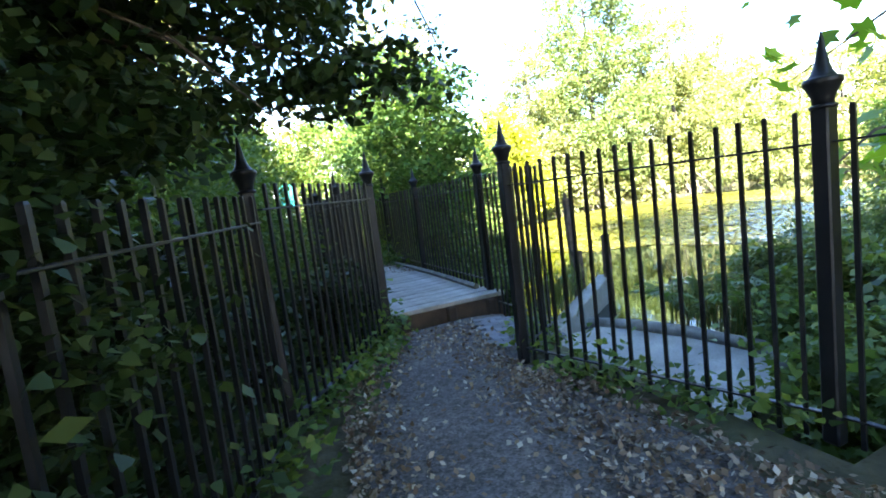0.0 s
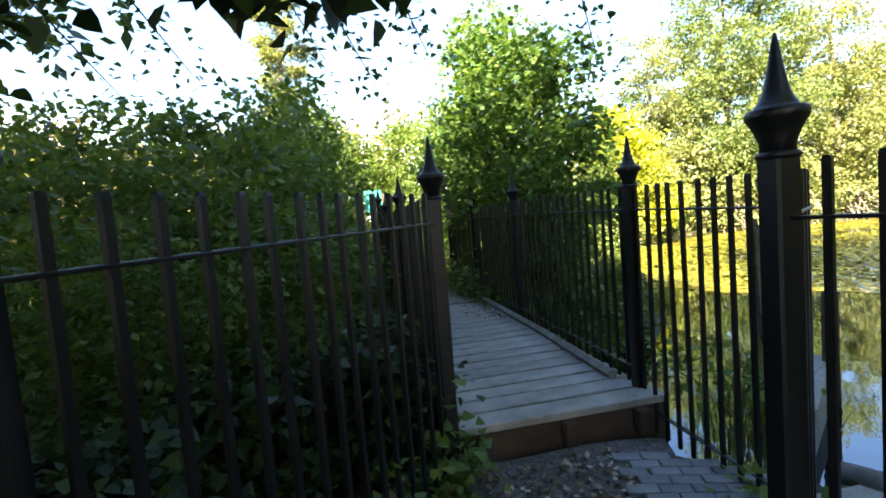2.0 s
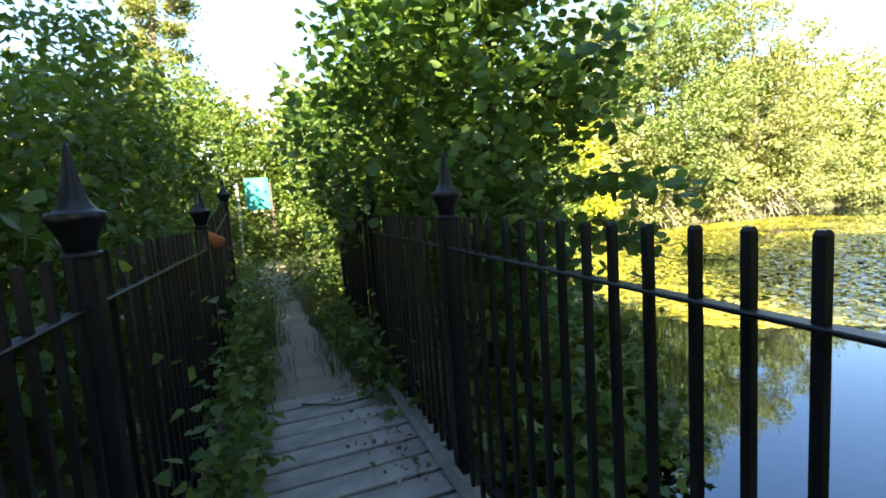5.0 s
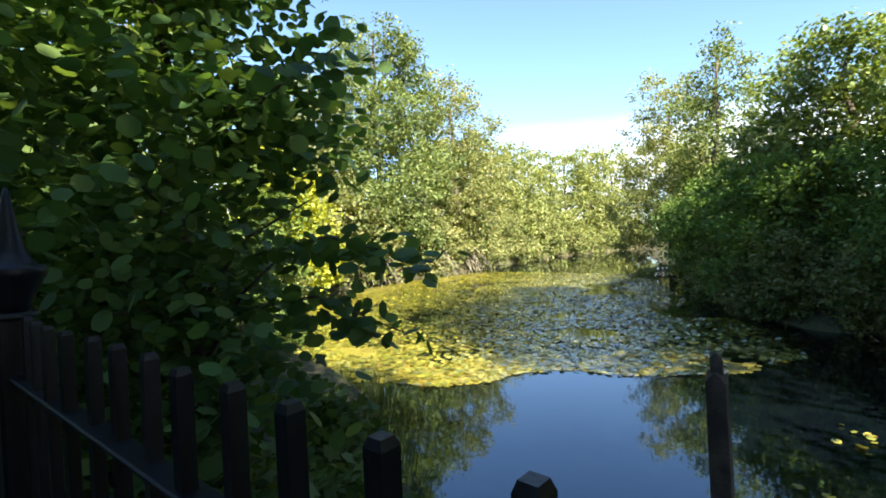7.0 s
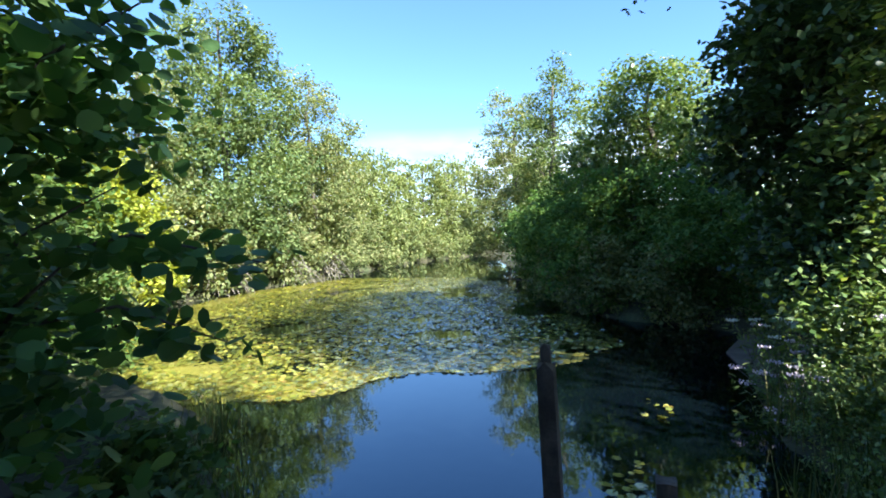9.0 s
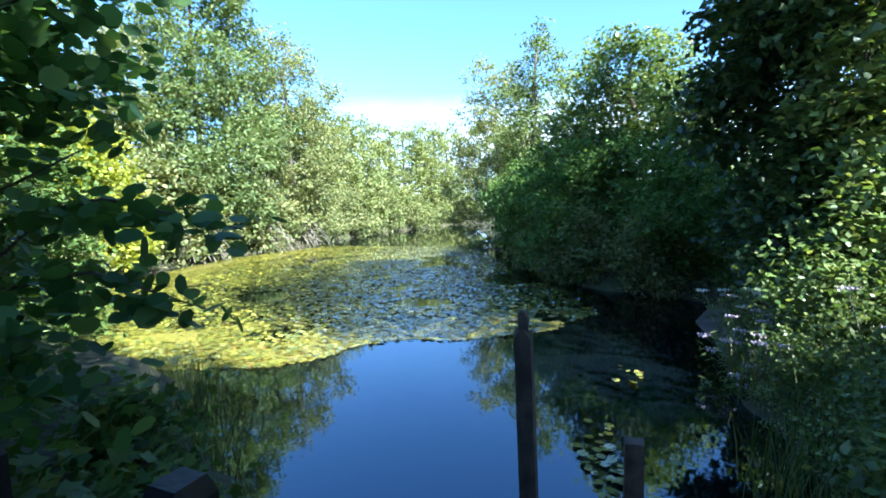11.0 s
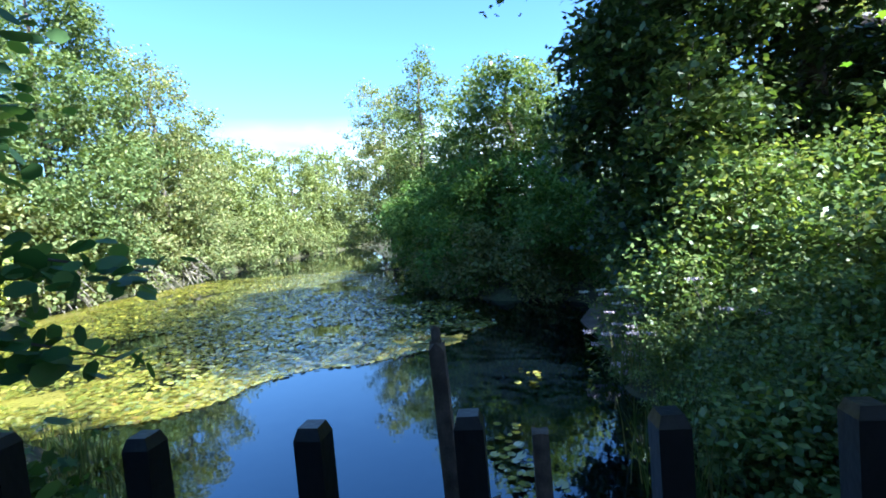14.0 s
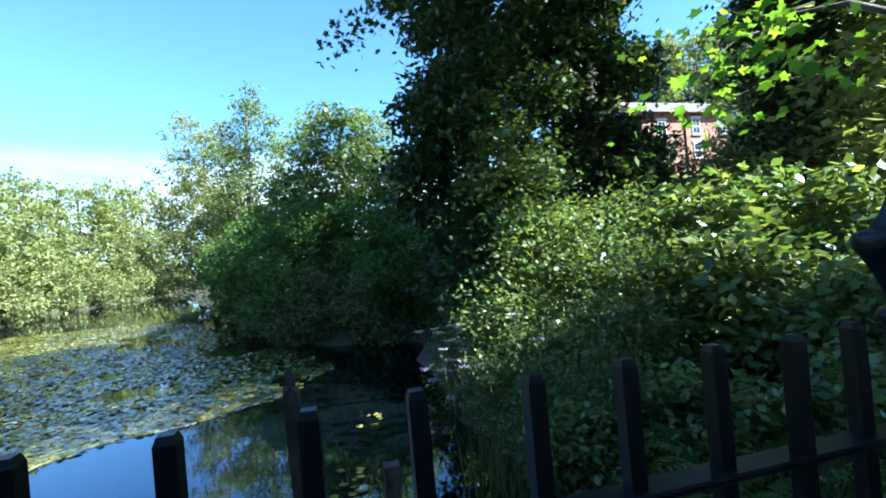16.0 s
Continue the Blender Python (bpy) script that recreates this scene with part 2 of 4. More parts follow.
TRODDEN = rough_mat("trodden_earth", [(0.3, (0.15, 0.12, 0.09)), (0.55, (0.24, 0.195, 0.145)), (0.75, (0.31, 0.255, 0.195))], 1.8, 0.95, 38.0, 0.6, 0.015)
EARTH, PATHWAY, WATER, GLASS = make_ground_mat(), make_path_mat(), make_water_mat(), make_glass_mat()


# ---- building helpers ----
def thing(name, at, label, category, group="", kind="", rz=0.0):
    ob = new(name)
    ob.empty_display_size = 0.2
    ob.matrix_basis = pose(*at, 0, 0, rz)
    return tagged(ob, label, category, group, kind)


def finish(bm, name, smooth=False):
    mesh = bpy.data.meshes.new(name)
    bm.to_mesh(mesh)
    bm.free()
    if smooth:
        mesh.shade_smooth()
    return mesh


def part(name, data, material, parent, label="", at=None):
    """One mesh object under a thing or a part; data is a bmesh or a mesh."""
    mesh = finish(data, name) if isinstance(data, bmesh.types.BMesh) else data
    if not mesh.materials:
        mesh.materials.append(material)
    ob = new(name, mesh)
    ob.parent = parent
    if at is not None:
        ob.matrix_basis = at
    return tagged(ob, label)


def alone(name, data, material, label, category, group="", kind="", at=None):
    ob = part(name, data, material, None, "", at)
    return tagged(ob, label, category, group, kind)


def box(bm, size, m=None, bevel=0.0):
    got = bmesh.ops.create_cube(bm, size=1.0, matrix=(m or Matrix()) @ Matrix.Diagonal((*size, 1)))
    if bevel:
        edges = list({e for v in got["verts"] for e in v.link_edges})
        bmesh.ops.bevel(bm, geom=edges, offset=bevel, segments=1, affect="EDGES")
    return bm


def lathe(bm, profile, sides=16):
    """Turned solid from (radius, z) pairs."""
    rings = [[bm.verts.new((r * math.cos(2 * math.pi * k / sides), r * math.sin(2 * math.pi * k / sides), z)) for k in range(sides)] for r, z in profile]
    for a, b in zip(rings, rings[1:]):
        for k in range(sides):
            bm.faces.new((a[k], a[(k + 1) % sides], b[(k + 1) % sides], b[k]))
    bm.faces.new(list(reversed(rings[0])))
    bm.faces.new(rings[-1])
    return bm


def tube(bm, points, radii, sides=6):
    points = [Vector(p) for p in points]
    rings = []
    for i, p in enumerate(points):
        way = (points[min(i + 1, len(points) - 1)] - points[max(i - 1, 0)]).normalized()
        side = way.cross(Vector((0.3, 0.9, 0.31))).normalized()
        up = way.cross(side)
        rings.append([bm.verts.new(p + (side * math.cos(2 * math.pi * k / sides) + up * math.sin(2 * math.pi * k / sides)) * radii[i]) for k in range(sides)])
    for a, b in zip(rings, rings[1:]):
        for k in range(sides):
            bm.faces.new((a[k], a[(k + 1) % sides], b[(k + 1) % sides], b[k]))
    bm.faces.new(list(reversed(rings[0])))
    bm.faces.new(rings[-1])
    return bm


def poly_mesh(name, verts, sizes):
    """A mesh of separate flat polygons; verts (n, k, 3) in order, k corners each."""
    n, k = verts.shape[0], verts.shape[1]
    mesh = bpy.data.meshes.new(name)
    mesh.vertices.add(n * k)
    mesh.vertices.foreach_set("co", verts.reshape(-1).astype(np.float32))
    mesh.loops.add(n * k)
    mesh.loops.foreach_set("vertex_index", np.arange(n * k, dtype=np.int32))
    mesh.polygons.add(n)
    mesh.polygons.foreach_set("loop_start", (np.arange(n) * k).astype(np.int32))
    mesh.update(calc_edges=True)
    return mesh


OUTLINE = {  # outlines of a leaf of length 1, from its stalk
    "oval": [(0, 0), (0.32, 0.45), (0, 1.0), (-0.32, 0.45)],
    "round": [(0, 0), (0.34, 0.1), (0.5, 0.48), (0.3, 0.88), (0, 0.93), (-0.3, 0.88), (-0.5, 0.48), (-0.34, 0.1)],
    "ivy": [(0, 0), (0.42, 0.1), (0.3, 0.5), (0, 1.0), (-0.3, 0.5), (-0.42, 0.1)],
    "long": [(0, 0), (0.12, 0.35), (0, 1.0), (-0.12, 0.35)],
    "maple": [(0, 0), (0.45, 0.05), (0.32, 0.3), (0.62, 0.6), (0.22, 0.6), (0, 1.0), (-0.22, 0.6), (-0.62, 0.6), (-0.32, 0.3), (-0.45, 0.05)],
}


def leaves(name, rng, at, size, shape="oval", hang=0.35, up=0.25):
    """Leaves at the places at (n, 3), of about the size given."""
    n = len(at)
    out = np.array(OUTLINE[shape])
    az = rng.uniform(0, 2 * np.pi, n)
    dip = rng.normal(-hang, 0.5, n)
    way = np.stack([np.cos(az) * np.cos(dip), np.sin(az) * np.cos(dip), np.sin(dip)], 1)
    tilt = rng.normal(0, 0.6, n)
    flat = np.stack([-np.sin(az), np.cos(az), np.zeros(n)], 1)
    lift = np.cross(way, flat)
    side = flat * np.cos(tilt)[:, None] + lift * np.sin(tilt)[:, None]
    nrm = np.cross(side, way)
    s = size * rng.uniform(0.65, 1.3, n)
    curl = rng.uniform(-0.05, 0.22, n)
    verts = (at[:, None, :] + way[:, None, :] * (out[None, :, 1:2] * s[:, None, None]) + side[:, None, :] * (out[None, :, 0:1] * s[:, None, None])
             + nrm[:, None, :] * ((np.abs(out[None, :, 0:1]) - 0.2 * out[None, :, 1:2]) * (curl * s)[:, None, None]))
    return poly_mesh(name, verts, None)


def clumped(rng, blobs, clumps, per, spread, fill=0.25):
    """Leaf places: clumps over the skins of ellipsoids (x, y, z, rx, ry, rz), uneven, with gaps."""
    blobs = np.array(blobs, float)
    area = blobs[:, 3] * blobs[:, 4] + blobs[:, 3] * blobs[:, 5] + blobs[:, 4] * blobs[:, 5]
    pick = rng.choice(len(blobs), clumps, p=area / area.sum())
    d = rng.normal(size=(clumps, 3))
    d /= np.linalg.norm(d, axis=1)[:, None]
    r = 1 - np.clip(np.abs(rng.normal(0, fill, clumps)), 0, 0.7)
    c = blobs[pick, :3] + blobs[pick, 3:] * d * r[:, None]
    sizes = spread * rng.uniform(0.5, 1.5, clumps)
    p = np.repeat(c, per, 0) + np.clip(rng.normal(size=(clumps * per, 3)), -1.7, 1.7) * np.repeat(sizes, per)[:, None] * np.array((1, 1, 0.6))
    return p


def limbs(t, rng, height, radius, reach, count=7, lean=(0, 0)):
    """Tapered trunk with limbs, from the ground up, as parts of t."""
    line, rad = [], []
    for k in range(7):
        f = k / 6
        line.append((lean[0] * f + rng.normal(0, 0.02) * height * f, lean[1] * f + rng.normal(0, 0.02) * height * f, -0.2 + height * 0.9 * f))
        rad.append(radius * (1.25 - f) if k else radius * 1.5)
    part("trunk", finish(tube(bmesh.new(), line, rad, 9), "trunk", True), BARK, t)
    for k in range(count):
        f = rng.uniform(0.25, 0.85)
        i = min(int(f * 6), 5)
        a = Vector(line[i]).lerp(Vector(line[i + 1]), f * 6 - i)
        az = rng.uniform(0, 2 * math.pi)
        far = reach * rng.uniform(0.6, 1.0) * (1.1 - 0.5 * f)
        e = a + Vector((math.cos(az) * far, math.sin(az) * far, far * rng.uniform(0.3, 0.9)))
        mid = a.lerp(e, 0.5) + Vector((0, 0, far * 0.12))
        part("limb", finish(tube(bmesh.new(), [a, mid, e], [radius * 0.42 * (1.2 - f), radius * 0.25 * (1.2 - f), radius * 0.06], 5), "limb", True), BARK, t)


def crown_blobs(rng, height, width, low=0.15, count=14, taper=0.5):
    """Uneven heap of ellipsoids for a domed crown."""
    out = []
    for k in range(count):
        f = (k + 0.5) / count
        z = height * (low + (0.95 - low) * f)
        w = width * 0.5 * math.sqrt(max(0.05, 1 - ((f - 0.3) / (0.78 + 0.5 * (0.5 - taper))) ** 2))
        az = k * 2.4 + rng.uniform(-0.6, 0.6)
        many = min(1.0, max(0.0, (count - 18) / 14))
        off = w * rng.uniform(0.35, 0.75 + 0.12 * many)
        r = w * rng.uniform(0.38 - 0.1 * many, 0.6 - 0.16 * many)
        out.append((math.cos(az) * off, math.sin(az) * off, z - r * 0.3, r, r, r * rng.uniform(0.45, 0.8)))
    return out


def tree(name, at, height, width, seed, material, label, category="tree", clumps=900, per=26, size=0.16, shape="oval", low=0.15, taper=0.5,
         trunk=0.16, spread=0.28, count=14, group="", lean=(0, 0)):
    rng = np.random.default_rng(seed)
    t = thing(name, at, label, category, group)
    limbs(t, rng, height, trunk, width * 0.4, 6, lean)
    blobs = [(x + lean[0] * z / height, y + lean[1] * z / height, z, *r) for x, y, z, *r in crown_blobs(rng, height, width, low, count, taper)]
    part("crown", leaves("crown", rng, clumped(rng, blobs, clumps, per, spread), size, shape), material, t)
    return t


# ---- ground and water ----
WATER_Z = -0.45
POND = [(0.2, 5.0), (2.2, 4.85), (3.25, 4.15), (3.75, 2.5), (4.5, 2.7), (5.2, 3.6), (6.5, 3.75), (7.6, 3.85), (8.5, 3.7), (9.9, 3.75), (11.2, 3.4), (12.8, 2.9), (13.9, 4.0), (14.2, 5.3),
        (15.8, 6.9), (20.5, 8.4), (28, 10.0), (34, 12), (46, 17), (59, 21.5), (59, 24), (42, 25.8), (33, 24.4), (25, 22.9), (19.4, 23.3), (15.4, 22.0), (10.2, 19.2), (8.0, 16.5), (7.0, 12.8),
        (6.3, 10.3), (5.3, 9.3), (4.6, 7.9), (3.2, 7.2), (2.2, 6.9), (0.2, 6.8)]


def pond_depth(x, y):
    """Distance inside the pond's edge (positive) or outside it (negative)."""
    inside, best = False, 1e9
    for (ax, ay), (bx, by) in zip(POND, POND[1:] + POND[:1]):
        if (ay > y) != (by > y) and x < (bx - ax) * (y - ay) / (by - ay) + ax:
            inside = not inside
        dx, dy = bx - ax, by - ay
        k = max(0.0, min(1.0, ((x - ax) * dx + (y - ay) * dy) / (dx * dx + dy * dy)))
        best = min(best, math.hypot(x - ax - k * dx, y - ay - k * dy))
    return best if inside else -best


def smooth(a, b, v):
    k = max(0.0, min(1.0, (v - a) / (b - a)))
    return k * k * (3 - 2 * k)


def land(x, y):
    """Height of the ground."""
    d = pond_depth(x, y)
    if d > 0:
        return WATER_Z - 0.04 - 0.7 * smooth(0, 1.2, d)
    up = 0.0
    if y < 12 and x > 3.5:
        up = 5.0 * smooth(0.5, 22, -d) * smooth(12, 4, y)
    if y > 8.0:
        up += 0.22 * smooth(7.6, 8.6, y)
    h = (WATER_Z + 0.05) + (-WATER_Z - 0.05 + up) * smooth(0.0, 0.75, -d)
    if x < 0.6:
        h -= 0.22 * smooth(0.5, -0.4, x) * smooth(3.0, 4.2, y) * smooth(8.5, 7, y)
    if 2.05 < x < 4.2 and 0.9 < y < 4.4:
        h = min(h, -0.42)
    if y < 4.6 and 0.0 < x < 1.9 or noise.noise((x * 0.45, y * 0.45, 8)) + 0.45 * noise.noise((x * 2.6, y * 2.6, 11)) > -0.22 + 0.02 * max(0, x - 16):
        h = min(h, -0.012)
    return h + 0.03 * noise.noise((x * 0.9, y * 0.9, 0)) * smooth(0.6, 2.5, abs(x - 0.9) + max(0, -d) * 0.2)


def steps(*runs):
    out = []
    for a, b, s in runs:
        out += list(np.arange(a, b, s))
    return out + [runs[-1][1]]


xs = steps((-420, -60, 60), (-60, -12, 6), (-12, -3, 0.75), (-3, 12, 0.22), (12, 62, 1.0), (62, 92, 6), (90, 420, 55))
ys = steps((-420, -60, 60), (-60, -12, 6), (-12, -3, 0.75), (-3, 12, 0.22), (12, 28, 0.7), (28, 82, 6), (80, 420, 55))
gv = [(x, y, land(x, y)) for y in ys for x in xs]
gf = [(j * len(xs) + i, j * len(xs) + i + 1, (j + 1) * len(xs) + i + 1, (j + 1) * len(xs) + i) for j in range(len(ys) - 1) for i in range(len(xs) - 1)]
gm = bpy.data.meshes.new("ground")
gm.from_pydata(gv, [], gf)
gm.shade_smooth()
alone("ground", gm, EARTH, "dark earth bank with moss and trodden soil", "ground", kind="structure")

bm = bmesh.new()
bm.faces.new([bm.verts.new((x, y, 0)) for x, y in ((-1.5, 1.5), (62, 1.5), (62, 28), (-1.5, 28))])
alone("water", bm, WATER, "still dark pond water mirroring sky and trees", "water", kind="structure", at=pose(0, 0, WATER_Z))


def ribbon(edge, z, thick):
    """A slab with the outline given."""
    b = bmesh.new()
    top = [b.verts.new((x, y, z)) for x, y in edge]
    low = [b.verts.new((x, y, z - thick)) for x, y in edge]
    b.faces.new(top)
    b.faces.new(list(reversed(low)))
    for i in range(len(edge)):
        j = (i + 1) % len(edge)
        b.faces.new((top[i], low[i], low[j], top[j]))
    bmesh.ops.recalc_face_normals(b, faces=b.faces)
    return b


def path_sheet(left, right, n=40):
    """A slightly uneven trodden surface between two edge lines (x, y, z)."""
    b = bmesh.new()

    def along(line, f):
        f = f * (len(line) - 1)
        i = min(int(f), len(line) - 2)
        return Vector(line[i]).lerp(Vector(line[i + 1]), f - i)
    rows = []
    for k in range(n + 1):
        a, c = along(left, k / n), along(right, k / n)
        row = []
        for q in range(13):
            p = a.lerp(c, q / 12)
            p.z += 0.02 * noise.noise((p.x * 2, p.y * 2, 3)) - 0.035 * (abs(q / 6 - 1) ** 4)
            p.x += 0.07 * noise.noise((p.y * 3, q * 0.02, 9)) * abs(q / 6 - 1)
            row.append(b.verts.new(p))
        rows.append(row)
    for r, s in zip(rows, rows[1:]):
        for q in range(12):
            b.faces.new((r[q], r[q + 1], s[q + 1], s[q]))
    return b


alone("path", finish(path_sheet([(-0.9, -3, 0.02), (-0.62, 0, 0.02), (-0.3, 1.9, 0.02), (0.1, 2.7, 0.02), (0.62, 4.3, 0.02)],
                                [(1.2, -3, 0.02), (1.5, 0, 0.02), (1.5, 1.5, 0.02), (1.42, 2.75, 0.02), (2.0, 4.3, 0.02)]), "path", True), PATHWAY,
      "grey trodden gravel path scattered with dead leaves", "path", kind="structure")
alone("far_path", finish(path_sheet([(0.85, 8.28, 0.24), (1.0, 10, 0.24), (0.95, 13, 0.24), (0.6, 19, 0.25)],
                                    [(1.95, 8.28, 0.24), (1.6, 10, 0.24), (1.4, 13, 0.24), (1.35, 19, 0.25)]), "far_path", True), TRODDEN,
      "narrow earth path running on beyond the bridge", "path", kind="structure")

# concrete landing at the water, with its log edge and sloping wing wall
landing = alone("landing", ribbon([(2.12, 3.75), (2.6, 3.95), (3.2, 3.95), (3.45, 3.1), (3.52, 2.3), (2.95, 1.75), (2.2, 1.6)], -0.33, 0.16), CONCRETE,
                "grey concrete landing beside the pond", "landing", kind="structure")
bm = tube(bmesh.new(), [(3.08, 4.1, -0.32), (3.32, 3.6, -0.30), (3.5, 3.0, -0.29), (3.58, 2.35, -0.30), (3.3, 1.95, -0.31)], [0.07, 0.075, 0.07, 0.075, 0.06], 9)
alone("edging_log", finish(bm, "edging_log", True), GREYPOST, "mossy round log edging the concrete landing", "log")
bm = bmesh.new()
prof = [(2.15, 3.72, -0.22), (4.36, 5.32, -0.07)]
for (x, y, z) in prof:
    for dx, dy in ((-0.055, 0.08), (0.055, -0.08)):
        for zz in (z, -0.9):
            bm.verts.new((x + dx, y + dy, zz))
bm.verts.ensure_lookup_table()
v = bm.verts
for f in ((0, 2, 6, 4), (0, 1, 3, 2), (4, 6, 7, 5), (0, 4, 5, 1), (2, 3, 7, 6)):
    bm.faces.new([v[i] for i in f])
bmesh.ops.recalc_face_normals(bm, faces=bm.faces)
bmesh.ops.bevel(bm, geom=list(bm.edges), offset=0.015, segments=1, affect="EDGES")
alone("wing_wall", bm, CONCRETE, "pale concrete wing wall running out to the water", "wall", kind="structure")


def rough_post(name, x, y, top, low, w, d, material, label, lean=(0, 0), broken=0.0):
    b = bmesh.new()
    rings = []
    for k in range(6):
        f = k / 5
        z = low + (top - low) * f
        cx, cy = lean[0] * f, lean[1] * f
        grow = 1.0 - 0.12 * f
        ring = []
        for i, (sx, sy) in enumerate(((-1, -1), (0, -1.06), (1, -1), (1.05, 0), (1, 1), (0, 1.05), (-1, 1), (-1.05, 0))):
            dz = broken * (0.5 + 0.5 * math.sin(i * 2.3 + 1)) if k == 5 else 0
            ring.append(b.verts.new((cx + sx * w * 0.5 * grow + 0.004 * math.sin(k * 3 + i), cy + sy * d * 0.5 * grow, z - dz)))
        rings.append(ring)
    for p, q in zip(rings, rings[1:]):
        for i in range(8):
            b.faces.new((p[i], p[(i + 1) % 8], q[(i + 1) % 8], q[i]))
    b.faces.new(rings[-1])
    return alone(name, finish(b, name), material, label, "post", at=pose(x, y, 0))


stake = rough_post("mooring_stake", 4.06, 5.60, 1.17, -1.0, 0.085, 0.085, STAKE, "tall split dark wooden stake standing in the pond", (-0.05, 0.04), 0.05)
splinter = rough_post("splinter", 0, 0, 1.25, 0.65, 0.035, 0.05, STAKE, "", (-0.02, 0.02), 0.03)
splinter.parent = stake
splinter.matrix_basis = pose(-0.035, 0.02, 0)
del splinter["category"]
rough_post("stump_post", 3.97, 5.44, 0.36, -1.0, 0.15, 0.13, STAKE, "short broken dark wooden post in the water", (0, 0), 0.03)
rough_post("bank_post", 4.29, 5.15, 0.565, -1.0, 0.10, 0.10, STAKE, "squared dark timber post at the end of the wall", (0, 0), 0.01)

# ---- bridge ----
bridge = thing("footbridge", (0, 0, 0), "low timber footbridge with grey worn boards", "bridge", kind="structure")
plank_w = 0.205
mesh_plank = {}
for k in range(20):
    y0 = 4.28 + k * plank_w
    wide = 1.36 if k else 1.43
    if k not in mesh_plank:
        b = box(bmesh.new(), (wide, plank_w - 0.022 - 0.006 * (k % 3), 0.05), None, 0.006)
        for vert in b.verts:
            vert.co.z += 0.004 * noise.noise((vert.co.x * 3, k, 0))
        mesh_plank[k] = finish(b, "plank")
    turn = 1.6
    part("plank", mesh_plank[k], DECK, bridge, at=pose(1.385 - 0.002 * k + 0.003 * (k % 4), y0 + plank_w * 0.5 + 0.055, 0.21 + 0.003 * math.sin(k * 2.1), 0, 0, turn))
for x in (0.85, 1.4, 1.9):
    part("joist", box(bmesh.new(), (0.1, 4.1, 0.16), None, 0.01), BEAM, bridge, at=pose(x, 6.35, 0.1))
part("front_beam", box(bmesh.new(), (1.44, 0.12, 0.30), None, 0.01), BEAM, bridge, "rust-brown timber front beam, darkened as if in shadow", pose(1.39, 4.425, 0.03, 0, 0, 1.6))
part("end_beam", box(bmesh.new(), (1.4, 0.12, 0.3), None, 0.01), BEAM, bridge, at=pose(1.38, 8.38, 0.03, 0, 0, 2))
part("side_kerb", tube(bmesh.new(), [(1.93, 4.75, 0.265), (1.95, 6.2, 0.27), (1.93, 7.2, 0.27), (1.92, 8.3, 0.265)], [0.04, 0.038, 0.04, 0.035], 5), KERB, bridge, "rounded grey timber kerb")
part("side_kerb", box(bmesh.new(), (0.09, 4.0, 0.26), None, 0.012), KERB, bridge, "pale side board", pose(0.68, 6.4, 0.10, 0, 0, 0.2))

# pavers between the path and the bridge
paving = thing("paving", (1.25, 3.3, 0.018), "small grey paved patch before the footbridge", "paving", kind="structure", rz=-17)
pav = finish(box(bmesh.new(), (0.156, 0.076, 0.05), None, 0.004), "paver")
pav.materials.append(BRICK_PAVE)
for i in range(13):
    for j in range(4):
        if (i, j) in ((12, 3), (0, 3), (12, 2), (0, 0), (11, 3)):
            continue
        part("paver", pav, BRICK_PAVE, paving, at=pose(0.12 + j * 0.162 + 0.08 * (i % 2), -0.12 + i * 0.081, 0.002 * math.sin(i * 5 + j * 3), 1.1 * math.sin(i + j), 1.1 * math.cos(i * 2 + j), 1.2 * math.sin(i * 3 + j)))


# ---- iron railings ----
SHAFT = finish(box(bmesh.new(), (0.078, 0.078, 1.0), Matrix.Translation((0, 0, 0.5)), 0.008), "shaft")
SHAFT.materials.append(IRON)
FINIAL = finish(lathe(bmesh.new(), [(0.043, -0.115), (0.045, -0.09), (0.056, -0.06), (0.069, -0.034), (0.077, -0.022), (0.078, -0.004), (0.072, 0.003), (0.057, 0.006), (0.053, 0.014),
                                    (0.044, 0.026), (0.034, 0.05), (0.026, 0.085), (0.018, 0.13), (0.010, 0.18), (0.004, 0.208)], 18), "finial", True)
FINIAL.materials.append(IRON)
CAP = finish(lathe(bmesh.new(), [(0.052, -0.02), (0.058, -0.012), (0.052, 0.0)], 14), "collar", True)
CAP.materials.append(IRON)
_b = bmesh.new()
box(_b, (0.021, 0.021, 1.0), Matrix.Translation((0, 0, 0.5)))
_top = [v for v in _b.verts if v.co.z > 0.9]
for vert in _top:
    vert.co.x *= 0.72
    vert.co.y *= 0.72
_got = bmesh.ops.extrude_face_region(_b, geom=[f for f in _b.faces if f.normal.z > 0.9])
for vert in _top:
    vert.co.x /= 0.72
    vert.co.y /= 0.72
    vert.co.z = 0.994
PICKET = finish(_b, "picket")
PICKET.materials.append(IRON)


def post(x, y, base, ball, lean=(0, 0)):
    t = thing("railing_post", (x, y, base), "black iron railing post with a flared spike finial", "fence post", "railing posts")
    h = ball - base
    t.matrix_basis = pose(x, y, base, lean[0], lean[1], 0)
    part("shaft", SHAFT, IRON, t, at=Matrix.Diagonal((1, 1, h - 0.11, 1)))
    part("collar", CAP, IRON, t, at=pose(0, 0, h - 0.115))
    part("finial", FINIAL, IRON, t, at=pose(0, 0, h))
    return t


